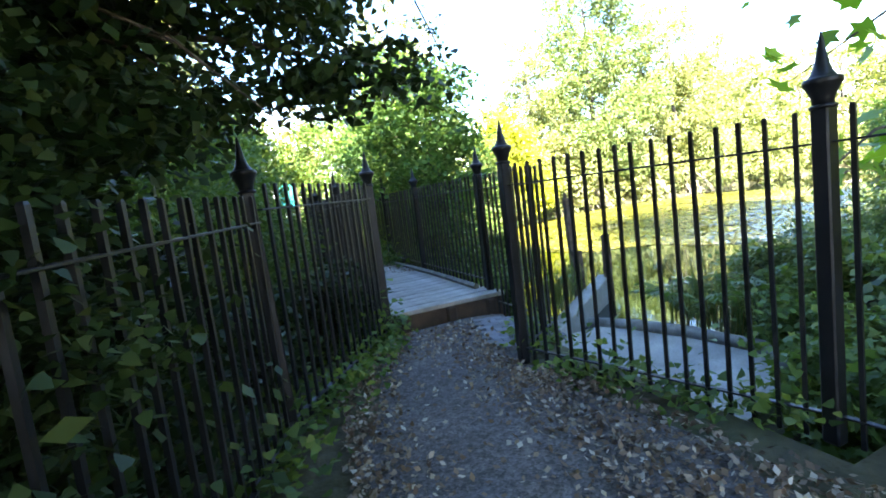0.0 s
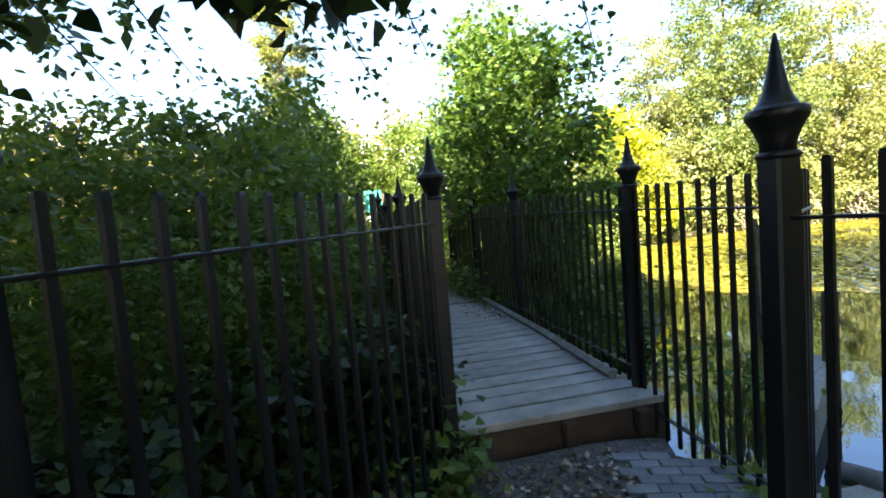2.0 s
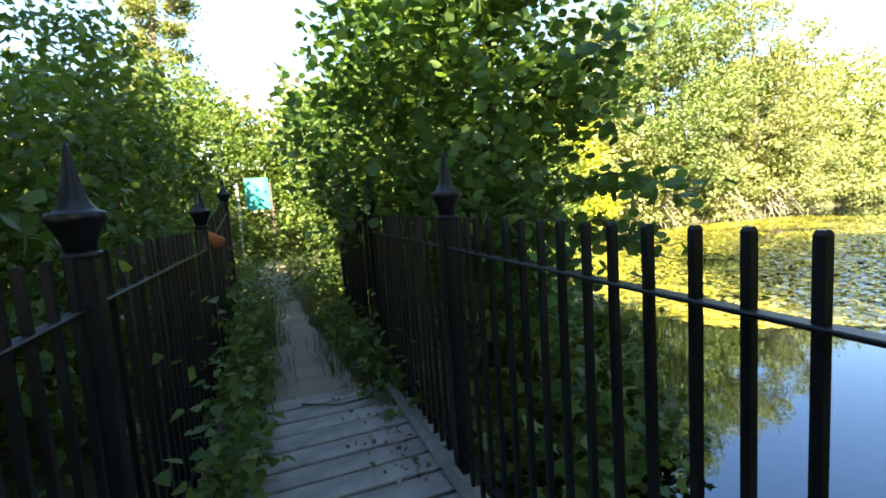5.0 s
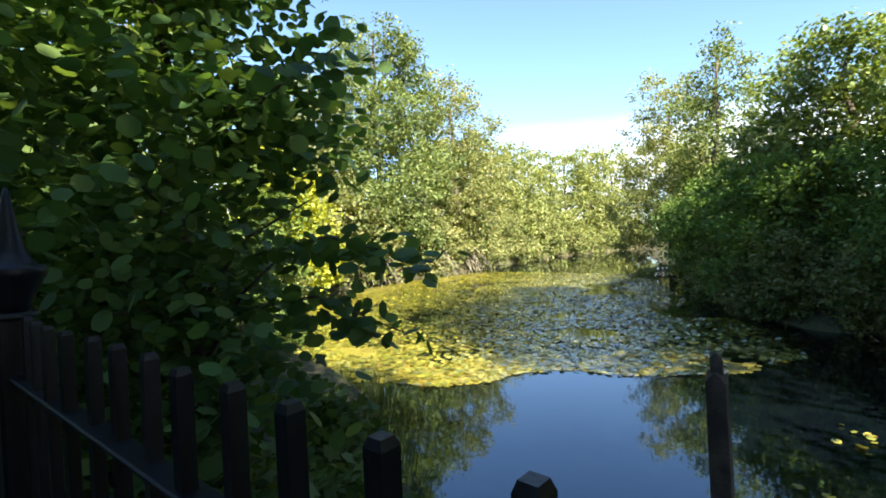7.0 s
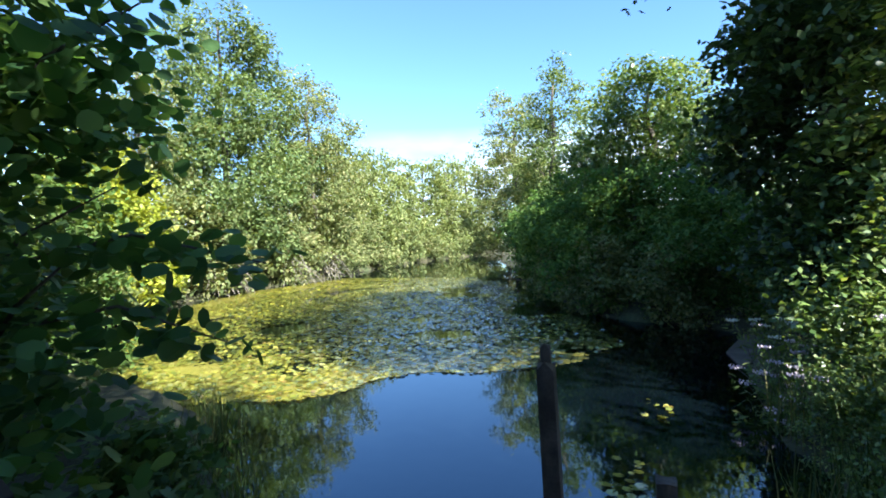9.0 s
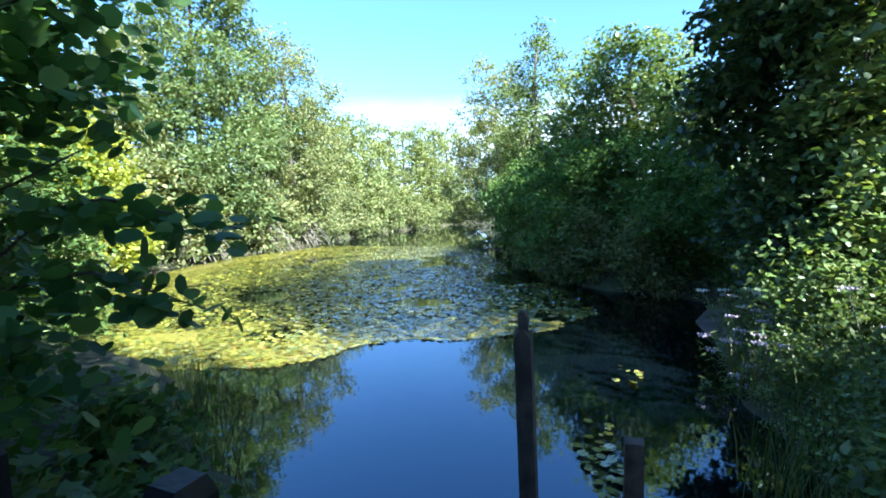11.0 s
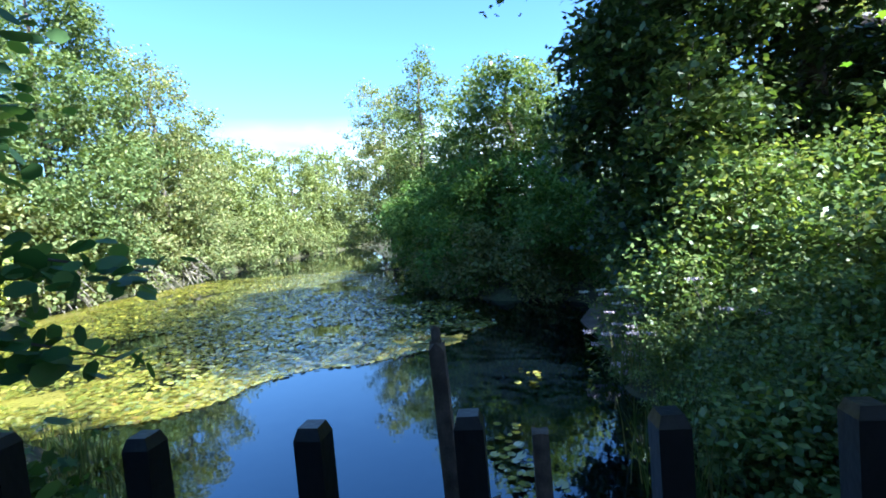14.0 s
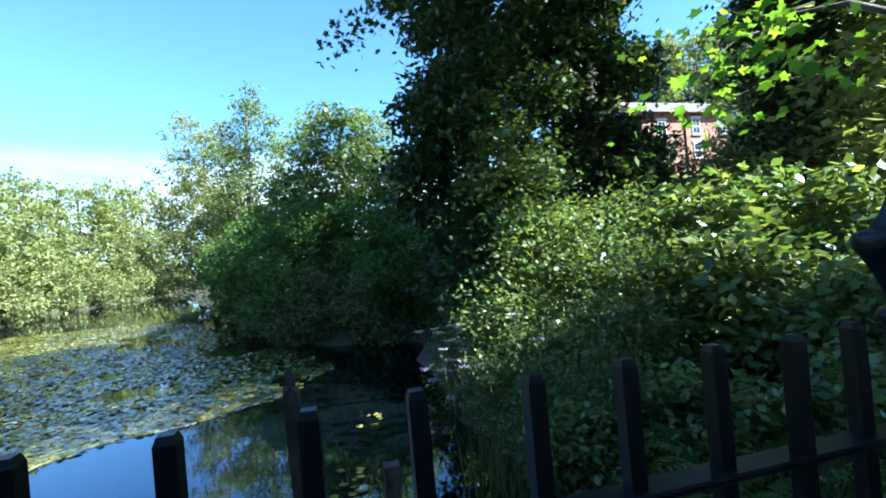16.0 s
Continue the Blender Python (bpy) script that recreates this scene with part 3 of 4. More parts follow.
def railing(a, b, base_a, base_b, rail_a, rail_b, tip=0.155, gap=0.124, first=0.115, label="black iron railing with square bars", low=0.12, seed=1):
    """Bars and two flat rails between two posts; heights at each end."""
    rng = random.Random(seed)
    ax, ay = a
    bx, by = b
    length = math.hypot(bx - ax, by - ay)
    yaw = math.degrees(math.atan2(by - ay, bx - ax))
    t = thing("railing", (ax, ay, base_a), label, "railing", "iron railings", rz=yaw)
    for ha, hb, w in ((rail_a, rail_b, 0.042), (base_a + low, base_b + low, 0.036)):
        slope = math.degrees(math.atan2(hb - ha, length))
        part("rail", box(bmesh.new(), (math.hypot(length, hb - ha) - 0.05, w, 0.011), None, 0.003), IRON, t,
             at=pose(length / 2, 0, (ha + hb) / 2 - base_a, 0, -slope, 0))
    n = max(1, round((length - 2 * first) / gap))
    for k in range(n + 1):
        f = (first + k * (length - 2 * first) / n) / length
        z0, z1 = base_a + (base_b - base_a) * f - 0.02, rail_a + (rail_b - rail_a) * f + tip
        part("picket", PICKET, IRON, t, at=pose(f * length, 0, z0 - base_a, rng.uniform(-0.35, 0.35), rng.uniform(-0.35, 0.35), rng.uniform(-4, 4)) @ Matrix.Diagonal((1, 1, z1 - z0, 1)))
    return t


DZ = 0.235
R = [(2.02, 4.56), (2.02, 6.945), (2.03, 9.0), (1.98, 10.7)]
for (x, y) in R[:3]:
    post(x, y, 0.19, 1.735)
post(*R[3], 0.2, 1.99)
railing(R[0], R[1], DZ, DZ, 1.452, 1.452, 0.163, 0.124, 0.126, seed=2)
railing(R[1], R[2], DZ, DZ, 1.452, 1.445, 0.16, 0.124, 0.115, seed=3)
railing(R[2], R[3], DZ, 0.2, 1.445, 1.72, 0.15, seed=4)
GATE, CORNER, RR = (1.375, 2.785), (2.02, 3.28), (2.02, 0.915)
railing(CORNER, R[0], 0.0, 0.0, 1.43, 1.45, 0.16, 0.12, 0.06, seed=5)
railing(GATE, CORNER, 0.0, -0.02, 1.43, 1.43, 0.15, 0.12, seed=6)
post(*GATE, -0.05, 1.73)
post(*RR, -0.05, 1.72)
railing(RR, GATE, -0.02, 0.0, 1.43, 1.43, 0.16, 0.12, seed=7)
railing((2.35, -1.2), RR, -0.02, -0.02, 1.44, 1.43, 0.16, 0.12, seed=8)
L1, PL, PL2 = (0.62, 4.185), (-0.45, 2.58), (-1.08, 0.55)
post(*L1, 0.0, 1.735)
post(*PL, -0.05, 1.70, (-1.5, -1.5))
post(*PL2, -0.05, 1.6)
railing(PL, L1, 0.0, 0.0, 1.46, 1.475, 0.16, 0.124, seed=9)
railing(PL2, PL, 0.0, 0.0, 1.34, 1.385, 0.16, 0.124, seed=10)
LB = [L1, (0.64, 6.35), (0.66, 8.75), (0.66, 10.9)]
for (x, y), h in zip(LB[1:], (1.735, 1.735, 1.93)):
    post(x, y, 0.19, h)
railing(LB[0], LB[1], DZ - 0.02, DZ, 1.47, 1.455, 0.16, seed=11)
railing(LB[1], LB[2], DZ, DZ, 1.455, 1.43, 0.16, seed=12)
railing(LB[2], LB[3], DZ, DZ, 1.43, 1.7, 0.16, seed=13)

# ---- trees across the pond ----
def again(ob, x, y, z, s, rz, sz=None):
    return copy_thing(ob, pose(x, y, z, 0, 0, rz) @ Matrix.Diagonal((s, s, sz or s, 1)))


alder = tree("alder_tree", (20.8, 24.9, 0), 14.9, 9.4, 21, LEAF_ALDER, "tall full alder in sunlight on the far bank", clumps=2200, per=24, size=0.185, low=0.12, trunk=0.2, spread=0.26, count=58, taper=0.5)
willow = tree("willow_tree", (27.3, 24.4, 0), 13.6, 7.2, 22, LEAF_WILLOW, "rounded sallow willow on the far bank", clumps=1200, per=22, size=0.18, low=0.05, spread=0.25, count=44, taper=0.45)
pale = tree("pale_willow", (37, 27.3, 0), 10.8, 7.2, 23, LEAF_PALE, "pale yellow-green willow at the pond's far end", clumps=620, per=20, size=0.26, low=0.0, spread=0.28, count=36, taper=0.4)
bush = tree("waterside_bush", (16.6, 23.2, -0.1), 4.4, 4.6, 24, LEAF_WILLOW, "tangled willow bush leaning over the pond", "bush", clumps=330, per=18, size=0.23, low=0.0, spread=0.28, count=18, taper=0.4, trunk=0.06)
for x, y, s, rz in ((24.0, 25.2, 0.88, 70), (31.8, 25.6, 0.82, 190), (16.2, 25.0, 0.8, 20)):
    again(willow, x, y, 0, s, rz)
for x, y, s, rz in ((41.5, 28.0, 1.0, 80), (46.5, 28.0, 1.05, 200), (51.5, 27.2, 1.1, 140), (56.5, 26.3, 1.15, 20), (61, 25.5, 1.25, 250), (34, 28.5, 1.0, 290), (63, 20.5, 1.25, 60), (62, 16, 1.2, 310)):
    again(pale, x, y, 0, s, rz)
for x, y, s, rz in ((20.2, 24.3, 0.95, 100), (23.6, 24.0, 0.9, 220), (27.0, 24.0, 0.9, 10), (30.8, 24.8, 0.9, 60), (35, 25.5, 0.9, 150), (39.5, 26.3, 0.95, 240), (44, 26.7, 0.95, 330), (49, 26.0, 1.0, 100), (54, 25.3, 1.0, 40), (59, 25.0, 1.0, 140), (14.0, 22.3, 0.8, 40)):
    again(bush, x, y, -0.1, s, rz)
tree("yellow_maple", (11.6, 20.9, 0), 5.9, 4.4, 31, LEAF_YELLOW, "young yellow-green maple glowing in the sun", clumps=900, per=24, size=0.14, shape="ivy", low=0.05, spread=0.27, trunk=0.08, count=18)
again(bush, 11.8, 20.3, -0.1, 0.7, 70)
again(bush, 8.6, 18.6, -0.1, 0.75, 70)
again(bush, 6.3, 16.6, -0.1, 0.75, 170)
again(willow, 8.5, 27.5, 0, 1.0, 130)


def brushwood(name, x, y, z, reach, count, seed, label):
    """Bare grey branches hanging to the water."""
    rng = random.Random(seed)
    t = thing(name, (x, y, z), label, "bough")
    for k in range(count):
        b = bmesh.new()
        a = rng.uniform(0, 2 * math.pi)
        p = Vector((rng.uniform(-0.6, 0.6), rng.uniform(-0.3, 0.3), rng.uniform(0.6, 1.8)))
        e = p + Vector((math.cos(a) * reach * 0.6, -abs(math.sin(a)) * reach * 0.7, -rng.uniform(0.5, 1.9)))
        tube(b, [p, p.lerp(e, 0.5) + Vector((0, 0, rng.uniform(0.0, 0.35))), e], [0.035, 0.022, 0.008], 4)
        part("branch", b, TWIG, t)
    return t


brushwood("dead_bough", 18.2, 22.9, -0.4, 2.0, 34, 5, "bare grey bough trailing down to the water")
brushwood("dead_bough", 23.4, 22.9, -0.4, 1.8, 30, 6, "bare grey bough trailing down to the water")
brushwood("dead_bough", 27.0, 23.1, -0.4, 1.8, 26, 7, "bare grey bough trailing down to the water")

# fallen limb on the water
fallen = thing("fallen_limb", (27.5, 11.6, WATER_Z), "fallen dead limb lying across the lily pads", "branch")
part("stem", tube(bmesh.new(), [(2.4, -1.4, 0.5), (1.2, -0.7, 0.35), (0, 0, 0.15), (-1.4, 0.8, 0.05)], [0.06, 0.05, 0.04, 0.02], 6), TWIG, fallen)
_rng = np.random.default_rng(9)
part("foliage", leaves("foliage", _rng, clumped(_rng, [(-0.8, 0.5, 0.15, 1.5, 0.6, 0.25)], 60, 14, 0.15), 0.14), LEAF_WILLOW, fallen)

# ---- right bank ----
tree("poplar", (26.9, 8.9, 0.3), 10.9, 4.8, 40, LEAF_ALDER, "slender grey-green poplar standing behind the bank", clumps=900, per=24, size=0.15, low=0.1, spread=0.24, count=34, taper=0.6)
tree("bank_willow", (19.0, 4.6, 0.6), 7.0, 6.2, 41, LEAF_BRIGHT, "sunlit willow crown rising above the bank", clumps=1900, per=22, size=0.15, low=0.02, spread=0.24, count=40, taper=0.4)
hazel = tree("bank_hazel", (16.9, 5.2, 0.0), 4.2, 5.2, 42, LEAF_HAZEL, "dark dense hazel bush overhanging the pond", "bush", clumps=1200, per=20, size=0.135, low=0.0, spread=0.17, count=30, taper=0.35, trunk=0.07)
for x, y, z, s, rz in ((15.2, 3.2, 0.0, 0.78, 120), (13.6, 1.9, 0.2, 0.6, 220), (20.0, 6.8, 0.0, 1.0, 60), (24.5, 8.0, 0.0, 1.05, 10), (29.5, 9.3, 0.0, 1.1, 90)):
    again(hazel, x, y, z, s, rz)
for x, y, z, s, rz in ((13.2, 2.3, -0.35, 0.42, 40), (14.4, 4.2, -0.35, 0.45, 170), (15.4, 6.0, -0.35, 0.5, 280), (18.4, 7.3, -0.35, 0.5, 330), (11.7, 2.1, -0.2, 0.38, 90)):
    again(bush, x, y, z, s, rz)
again(willow, 32.5, 12.2, 0.2, 0.86, 300)
ivy1 = tree("ivy_clad_tree", (11.3, 2.1, 0.3), 12.8, 3.5, 43, LEAF_DARK, "tall tree hung all over with dark ivy", clumps=2700, per=22, size=0.15, shape="oval", low=0.02, spread=0.22, count=54, taper=0.0, trunk=0.3)
ivy2 = tree("ivy_clad_tree", (12.4, -1.4, 1.0), 12.5, 4.0, 44, LEAF_DARK, "broad tree hung with dark ivy beside the house", clumps=1600, per=22, size=0.19, shape="oval", low=0.08, spread=0.26, count=36, taper=0.0, trunk=0.26)
tree("ivy_clad_tree", (10.7, -6.3, 1.6), 9.5, 3.2, 45, LEAF_DARK, "leaning trunk wrapped in ivy near the house", clumps=1100, per=26, size=0.15, shape="oval", low=0.2, spread=0.26, count=22, taper=0.0, trunk=0.28)
tree("sapling", (9.6, 2.2, 0.3), 4.5, 1.9, 46, LEAF_BRIGHT, "light green sapling catching the sun", clumps=230, per=22, size=0.11, shape="ivy", low=0.15, spread=0.18, trunk=0.03, count=12)
bramble = tree("bramble_bush", (8.6, 1.9, 0.3), 2.1, 2.7, 47, LEAF_BRIGHT, "sprawling bramble bush in broken sunlight", "bush", clumps=410, per=18, size=0.1, shape="oval", low=0.0, spread=0.18, count=16, taper=0.3, trunk=0.02)
for x, y, z, s, rz in ((7.2, 1.5, 0.15, 0.85, 50), (9.8, 0.6, 0.6, 1.05, 130), (6.3, 2.2, -0.1, 0.6, 200), (10.6, -0.8, 0.9, 1.0, 300), (9.7, 2.3, 0.1, 0.62, 260), (11.6, 1.6, 0.6, 0.9, 20), (7.0, 2.9, -0.25, 0.55, 310), (5.6, 2.9, -0.3, 0.5, 80), (7.9, 2.7, -0.1, 0.6, 150), (6.2, 3.2, -0.3, 0.42, 20), (10.9, 2.2, 0.2, 0.7, 190), (5.6, 3.2, -0.35, 0.4, 210), (7.1, 3.4, -0.35, 0.34, 120)):
    again(bramble, x, y, z, s, rz)
laurel = tree("knotweed_bush", (8.0, -0.4, 0.5), 2.1, 2.6, 48, LEAF_BRIGHT, "lush large-leaved bush covering the slope", "bush", clumps=400, per=14, size=0.2, shape="oval", low=0.0, spread=0.22, count=16, taper=0.3, trunk=0.03)
for x, y, z, s, rz in ((6.4, 0.6, 0.1, 0.8, 60), (7.2, -1.9, 0.6, 0.95, 170), (5.2, 0.3, -0.1, 0.65, 250), (9.3, -2.6, 0.9, 1.0, 330), (5.6, -1.3, 0.1, 0.85, 20), (4.5, 1.3, -0.35, 0.5, 100), (4.9, 2.4, -0.35, 0.45, 200), (5.3, 3.4, -0.45, 0.4, 300)):
    again(laurel, x, y, z, s, rz)
tree("buddleia_bush", (10.9, -3.9, 1.0), 1.9, 2.6, 49, LEAF_BRIGHT, "feathery pale shrub below the house", "bush", clumps=380, per=20, size=0.14, shape="long", low=0.0, spread=0.25, count=14, taper=0.4, trunk=0.03)
railing((9.6, -2.3), (6.5, -1.3), 0.5, 0.3, 1.45, 1.3, 0.12, 0.14, label="distant black iron railing half hidden in leaves", seed=20)


def hemp(x, y, z, h, seed, bloom, leaf, label):
    """Tall stem with leaves and flat heads of pale flowers."""
    rng = np.random.default_rng(seed)
    t = thing("hemp_agrimony", (x, y, z), label, "flowering plant", "hemp agrimony on the bank")
    heads = []
    for k in range(5):
        ex, ey = rng.normal(0, 0.2, 2)
        top = h * rng.uniform(0.6, 1.0)
        part("stem", tube(bmesh.new(), [(ex * 0.2, ey * 0.2, 0), (ex * 0.6, ey * 0.6, top * 0.6), (ex, ey, top)], [0.008, 0.006, 0.004], 4), TWIG, t, "reddish stem")
        heads.append((ex, ey, top))
    at = np.concatenate([np.array([(hx * f, hy * f, hz * f)]) + rng.normal(0, 0.07, (9, 3)) for hx, hy, hz in heads for f in (0.35, 0.55, 0.75, 0.88)])
    part("foliage", leaves("foliage", rng, at, 0.12, "long"), leaf, t)
    for hx, hy, hz in heads[:3]:
        b = bmesh.new()
        for q in range(18):
            a, d = q * 2.4, 0.022 * math.sqrt(q)
            bmesh.ops.create_icosphere(b, subdivisions=1, radius=float(rng.uniform(0.009, 0.016)), matrix=Matrix.Translation((d * math.cos(a), d * math.sin(a), float(rng.uniform(-0.012, 0.008)))))
        part("flower_head", b, bloom, t, at=pose(hx, hy, hz + 0.015))


for k, (x, y, h) in enumerate(((9.55, 3.6, 1.0), (7.9, 4.05, 0.3), (8.15, 3.9, 0.36), (8.45, 3.65, 0.6), (8.9, 3.45, 0.75), (9.2, 3.4, 0.7), (6.75, 3.1, 1.0), (9.75, 3.4, 0.85), (7.6, 3.5, 0.5), (10.2, 3.0, 0.95), (8.6, 3.75, 0.45))):
    if k in (0, 7):
        hemp(x, y, land(x, y) - 0.02, h, 60 + k, CREAM, LEAF_PALE, "pale cream flowering plant catching the sun")
    else:
        hemp(x, y, land(x, y) - 0.02, h, 60 + k, FLOWER, LEAF_BRIGHT, "flowering hemp agrimony with dusty pink heads")
alone("mud_bank", ribbon([(10.3, 3.75), (11.3, 3.8), (12.9, 3.25), (13.2, 2.85), (11.2, 3.3)], -0.425, 0.25), MUD, "strip of bare sandy mud at the water's edge", "mud", kind="structure")


def fern(x, y, z, size, seed, name="fern", label="arching green fern beside the railing"):
    rng = np.random.default_rng(seed)
    t = thing(name, (x, y, z), label, "fern")
    for k in range(11):
        az = k * 2.4 + rng.uniform(-0.2, 0.2)
        arch = rng.uniform(0.5, 0.9)
        quads = []
        for q in range(1, 15):
            f = q / 15
            cx, cz = size * arch * f, size * (1.1 * f - 0.75 * f * f)
            w = size * 0.22 * math.sin(math.pi * min(1, f * 0.9 + 0.12))
            for sgn in (-1, 1):
                p = np.array(((cx, 0, cz), (cx + 0.018 * size * 2, sgn * w * 0.5, cz + 0.01), (cx + 0.05 * size, sgn * w, cz - 0.02), (cx - 0.02 * size, sgn * w * 0.5, cz)))
                c, s = math.cos(az), math.sin(az)
                quads.append(np.stack([p[:, 0] * c - p[:, 1] * s, p[:, 0] * s + p[:, 1] * c, p[:, 2]], 1))
        part("frond", poly_mesh("frond", np.array(quads), None), LEAF_HEDGE, t)


fern(3.9, 3.35, -0.3, 0.95, 3)
fern(4.5, 2.7, -0.2, 0.9, 4)
fern(4.3, 3.9, -0.35, 0.6, 5)

for x, y, z, s, rz in ((18.5, -15.5, 3.5, 1.0, 40), (27.5, -11.0, 4.0, 0.9, 140), (36, -27, 5, 1.4, 220), (13, -11.5, 3.0, 1.1, 100), (8.5, -7.5, 1.5, 1.0, 10)):
    again(pale, x, y, z, s, rz)
for x, y, z, sc, rz in ((15.5, -8.7, 2.3, 0.66, 15), (17.0, -7.4, 2.4, 0.66, 95), (16.2, -10.4, 2.5, 0.7, 200), (14.6, -9.9, 2.2, 0.6, 280)):
    again(bush, x, y, z, sc, rz)

# ---- house on the slope ----
house = thing("brick_house", (30.4, -19.6, 4.8), "red brick house with a grey slate roof behind trees", "house", rz=-86)
part("wall", box(bmesh.new(), (9.0, 5.0, 5.5), Matrix.Translation((1.5, 2.5, 2.75))), BRICK, house)
roof = bmesh.new()
for pts in (((-3.2, -0.35, 5.4), (6.2, -0.35, 5.4), (6.2, 2.5, 7.0), (-3.2, 2.5, 7.0)), ((-3.2, 5.35, 5.4), (-3.2, 2.5, 7.0), (6.2, 2.5, 7.0), (6.2, 5.35, 5.4))):
    roof.faces.new([roof.verts.new(p) for p in pts])
got = bmesh.ops.solidify(roof, geom=list(roof.faces), thickness=0.1)
roof_ob = part("roof", roof, SLATE, house)
part("gutter", tube(bmesh.new(), [(-3.2, -0.38, 5.36), (6.2, -0.38, 5.36)], [0.06, 0.06], 6), IRON, house)
part("drainpipe", tube(bmesh.new(), [(0.7, -0.06, 5.3), (0.7, -0.06, 0)], [0.05, 0.05], 8), IRON, house)
for wx, wz in ((1.75, 4.45), (-1.35, 4.3), (-1.35, 2.6), (1.75, 2.7), (4.2, 4.45)):
    w = part("window", box(bmesh.new(), (0.72, 0.1, 1.1)), WHITE, house, "white sash window", pose(wx, -0.01, wz))
    for dz in (-0.26, 0.26):
        for dx in (-0.16, 0.16):
            part("pane", box(bmesh.new(), (0.27, 0.03, 0.44)), GLASS, w, at=pose(dx, -0.05, dz))
    part("lintel", box(bmesh.new(), (0.95, 0.12, 0.16), None, 0.01), WHITE, w, at=pose(0, 0.0, 0.66))
    part("sill", box(bmesh.new(), (0.9, 0.18, 0.09), None, 0.01), WHITE, w, at=pose(0, -0.03, -0.6))

# ---- beside and beyond the bridge ----
roundleaf = thing("round_leaved_alder", (3.25, 8.5, -0.1), "young alder with large dark round leaves", "tree")
_rng = np.random.default_rng(71)
limbs(roundleaf, _rng, 4.2, 0.05, 1.2, 12, (-0.4, -0.3))
part("crown", leaves("crown", _rng, clumped(_rng, [(-0.45, -0.5, 1.3, 0.6, 1.0, 0.7), (-0.5, -0.5, 2.3, 0.6, 0.9, 0.7), (-0.8, 0.2, 3.1, 0.8, 1.1, 0.8), (-0.8, 0.4, 4.0, 0.7, 0.9, 0.7), (-1.2, 0.8, 2.4, 0.7, 1.0, 1.0),
                                                    (-0.2, 0.5, 1.7, 0.7, 0.9, 0.8), (0.05, -0.6, 3.0, 0.55, 0.6, 0.5), (0.1, -0.7, 2.45, 0.4, 0.5, 0.4), (-0.1, -0.3, 3.7, 0.6, 0.7, 0.5)], 1050, 13, 0.15, 0.35), 0.075, "round", 0.2), LEAF_ROUND, roundleaf)



def spray(name, start, end, count, size, shape, seed, material, label, spread=0.13, category="branch"):
    """One leafy branch."""
    rng = np.random.default_rng(seed)
    a, e = np.array(start, float), np.array(end, float)
    t = thing(name, tuple(start), label, category)
    mid = (a + e) / 2 + np.array((0, 0, 0.12))
    part("stem", tube(bmesh.new(), [(0, 0, 0), tuple(mid - a), tuple(e - a)], [0.012, 0.008, 0.003], 5), BARK, t)
    f = rng.uniform(0.1, 1.02, count)[:, None]
    line = (1 - f) ** 2 * 0 + 2 * f * (1 - f) * (mid - a) + f ** 2 * (e - a)
    part("foliage", leaves("foliage", rng, line + np.clip(rng.normal(0, spread, (count, 3)), -1.7 * spread, 1.7 * spread) * np.array((1, 1, 0.6)), size, shape), material, t)
    return t


spray("alder_branch", (3.1, 8.0, 2.2), (3.0, 6.75, 2.55), 76, 0.085, "round", 1, LEAF_ROUND, "alder branch with round leaves against the sky", 0.1)
spray("alder_branch", (3.2, 7.9, 1.7), (3.35, 6.6, 1.66), 120, 0.085, "round", 2, LEAF_ROUND, "alder branch with round leaves over the pond", 0.085)
spray("alder_branch", (3.2, 7.9, 1.4), (3.3, 6.75, 1.35), 100, 0.085, "round", 3, LEAF_ROUND, "low alder branch drooping over the railing side", 0.1)
spray("alder_branch", (3.1, 8.0, 3.0), (3.1, 7.3, 3.3), 40, 0.085, "round", 4, LEAF_ROUND, "upper alder branch with round leaves", 0.2)


def shrub(x, y, z, h, w, seed, material, label, clumps=420, size=0.1, shape="oval", name="shrub", per=20, spread=0.2):
    return tree(name, (x, y, z), h, w, seed, material, label, "bush", clumps=clumps, per=per, size=size, shape=shape, low=0.02, taper=0.35, trunk=0.035, spread=spread, count=14)


sycamore = shrub(2.95, 7.45, -0.35, 1.15, 1.0, 81, LEAF_HEDGE, "sycamore seedlings crowding the bank under the alder", 110, 0.11, "maple", "sycamore_seedling", 12)
again(sycamore, 3.7, 7.8, -0.42, 0.75, 120)
again(sycamore, 2.6, 7.9, -0.1, 1.0, 210)
again(sycamore, 4.3, 8.7, -0.3, 0.8, 60)
for x, y, sc, rz in ((2.75, 1.35, 0.62, 20), (3.4, 1.5, 0.7, 140), (2.55, 0.75, 0.75, 260), (3.75, 2.2, 0.6, 80)):
    again(sycamore, x, y, -0.42, sc, rz)
thicket = shrub(3.55, 11.2, 0, 4.9, 3.2, 82, LEAF_HEDGE, "tall leafy thicket beside the path beyond the bridge", 640, 0.12, spread=0.22)
for x, y, s, rz in ((3.25, 13.6, 0.95, 70), (5.9, 13.0, 0.75, 200), (-1.1, 12.2, 0.9, 300), (-1.6, 15.6, 1.0, 30), (3.4, 16.6, 1.1, 110), (4.8, 18.0, 1.0, 10), (-1.2, 18.5, 1.0, 170), (2.4, 21.8, 1.2, 60), (-0.6, 22.5, 1.3, 250)):
    again(thicket, x, y, 0, s, rz)
elder = shrub(-1.3, 8.2, -0.2, 3.7, 3.2, 83, LEAF_HEDGE, "broad green elder bush beside the bridge", 470, 0.125, "oval", spread=0.24)
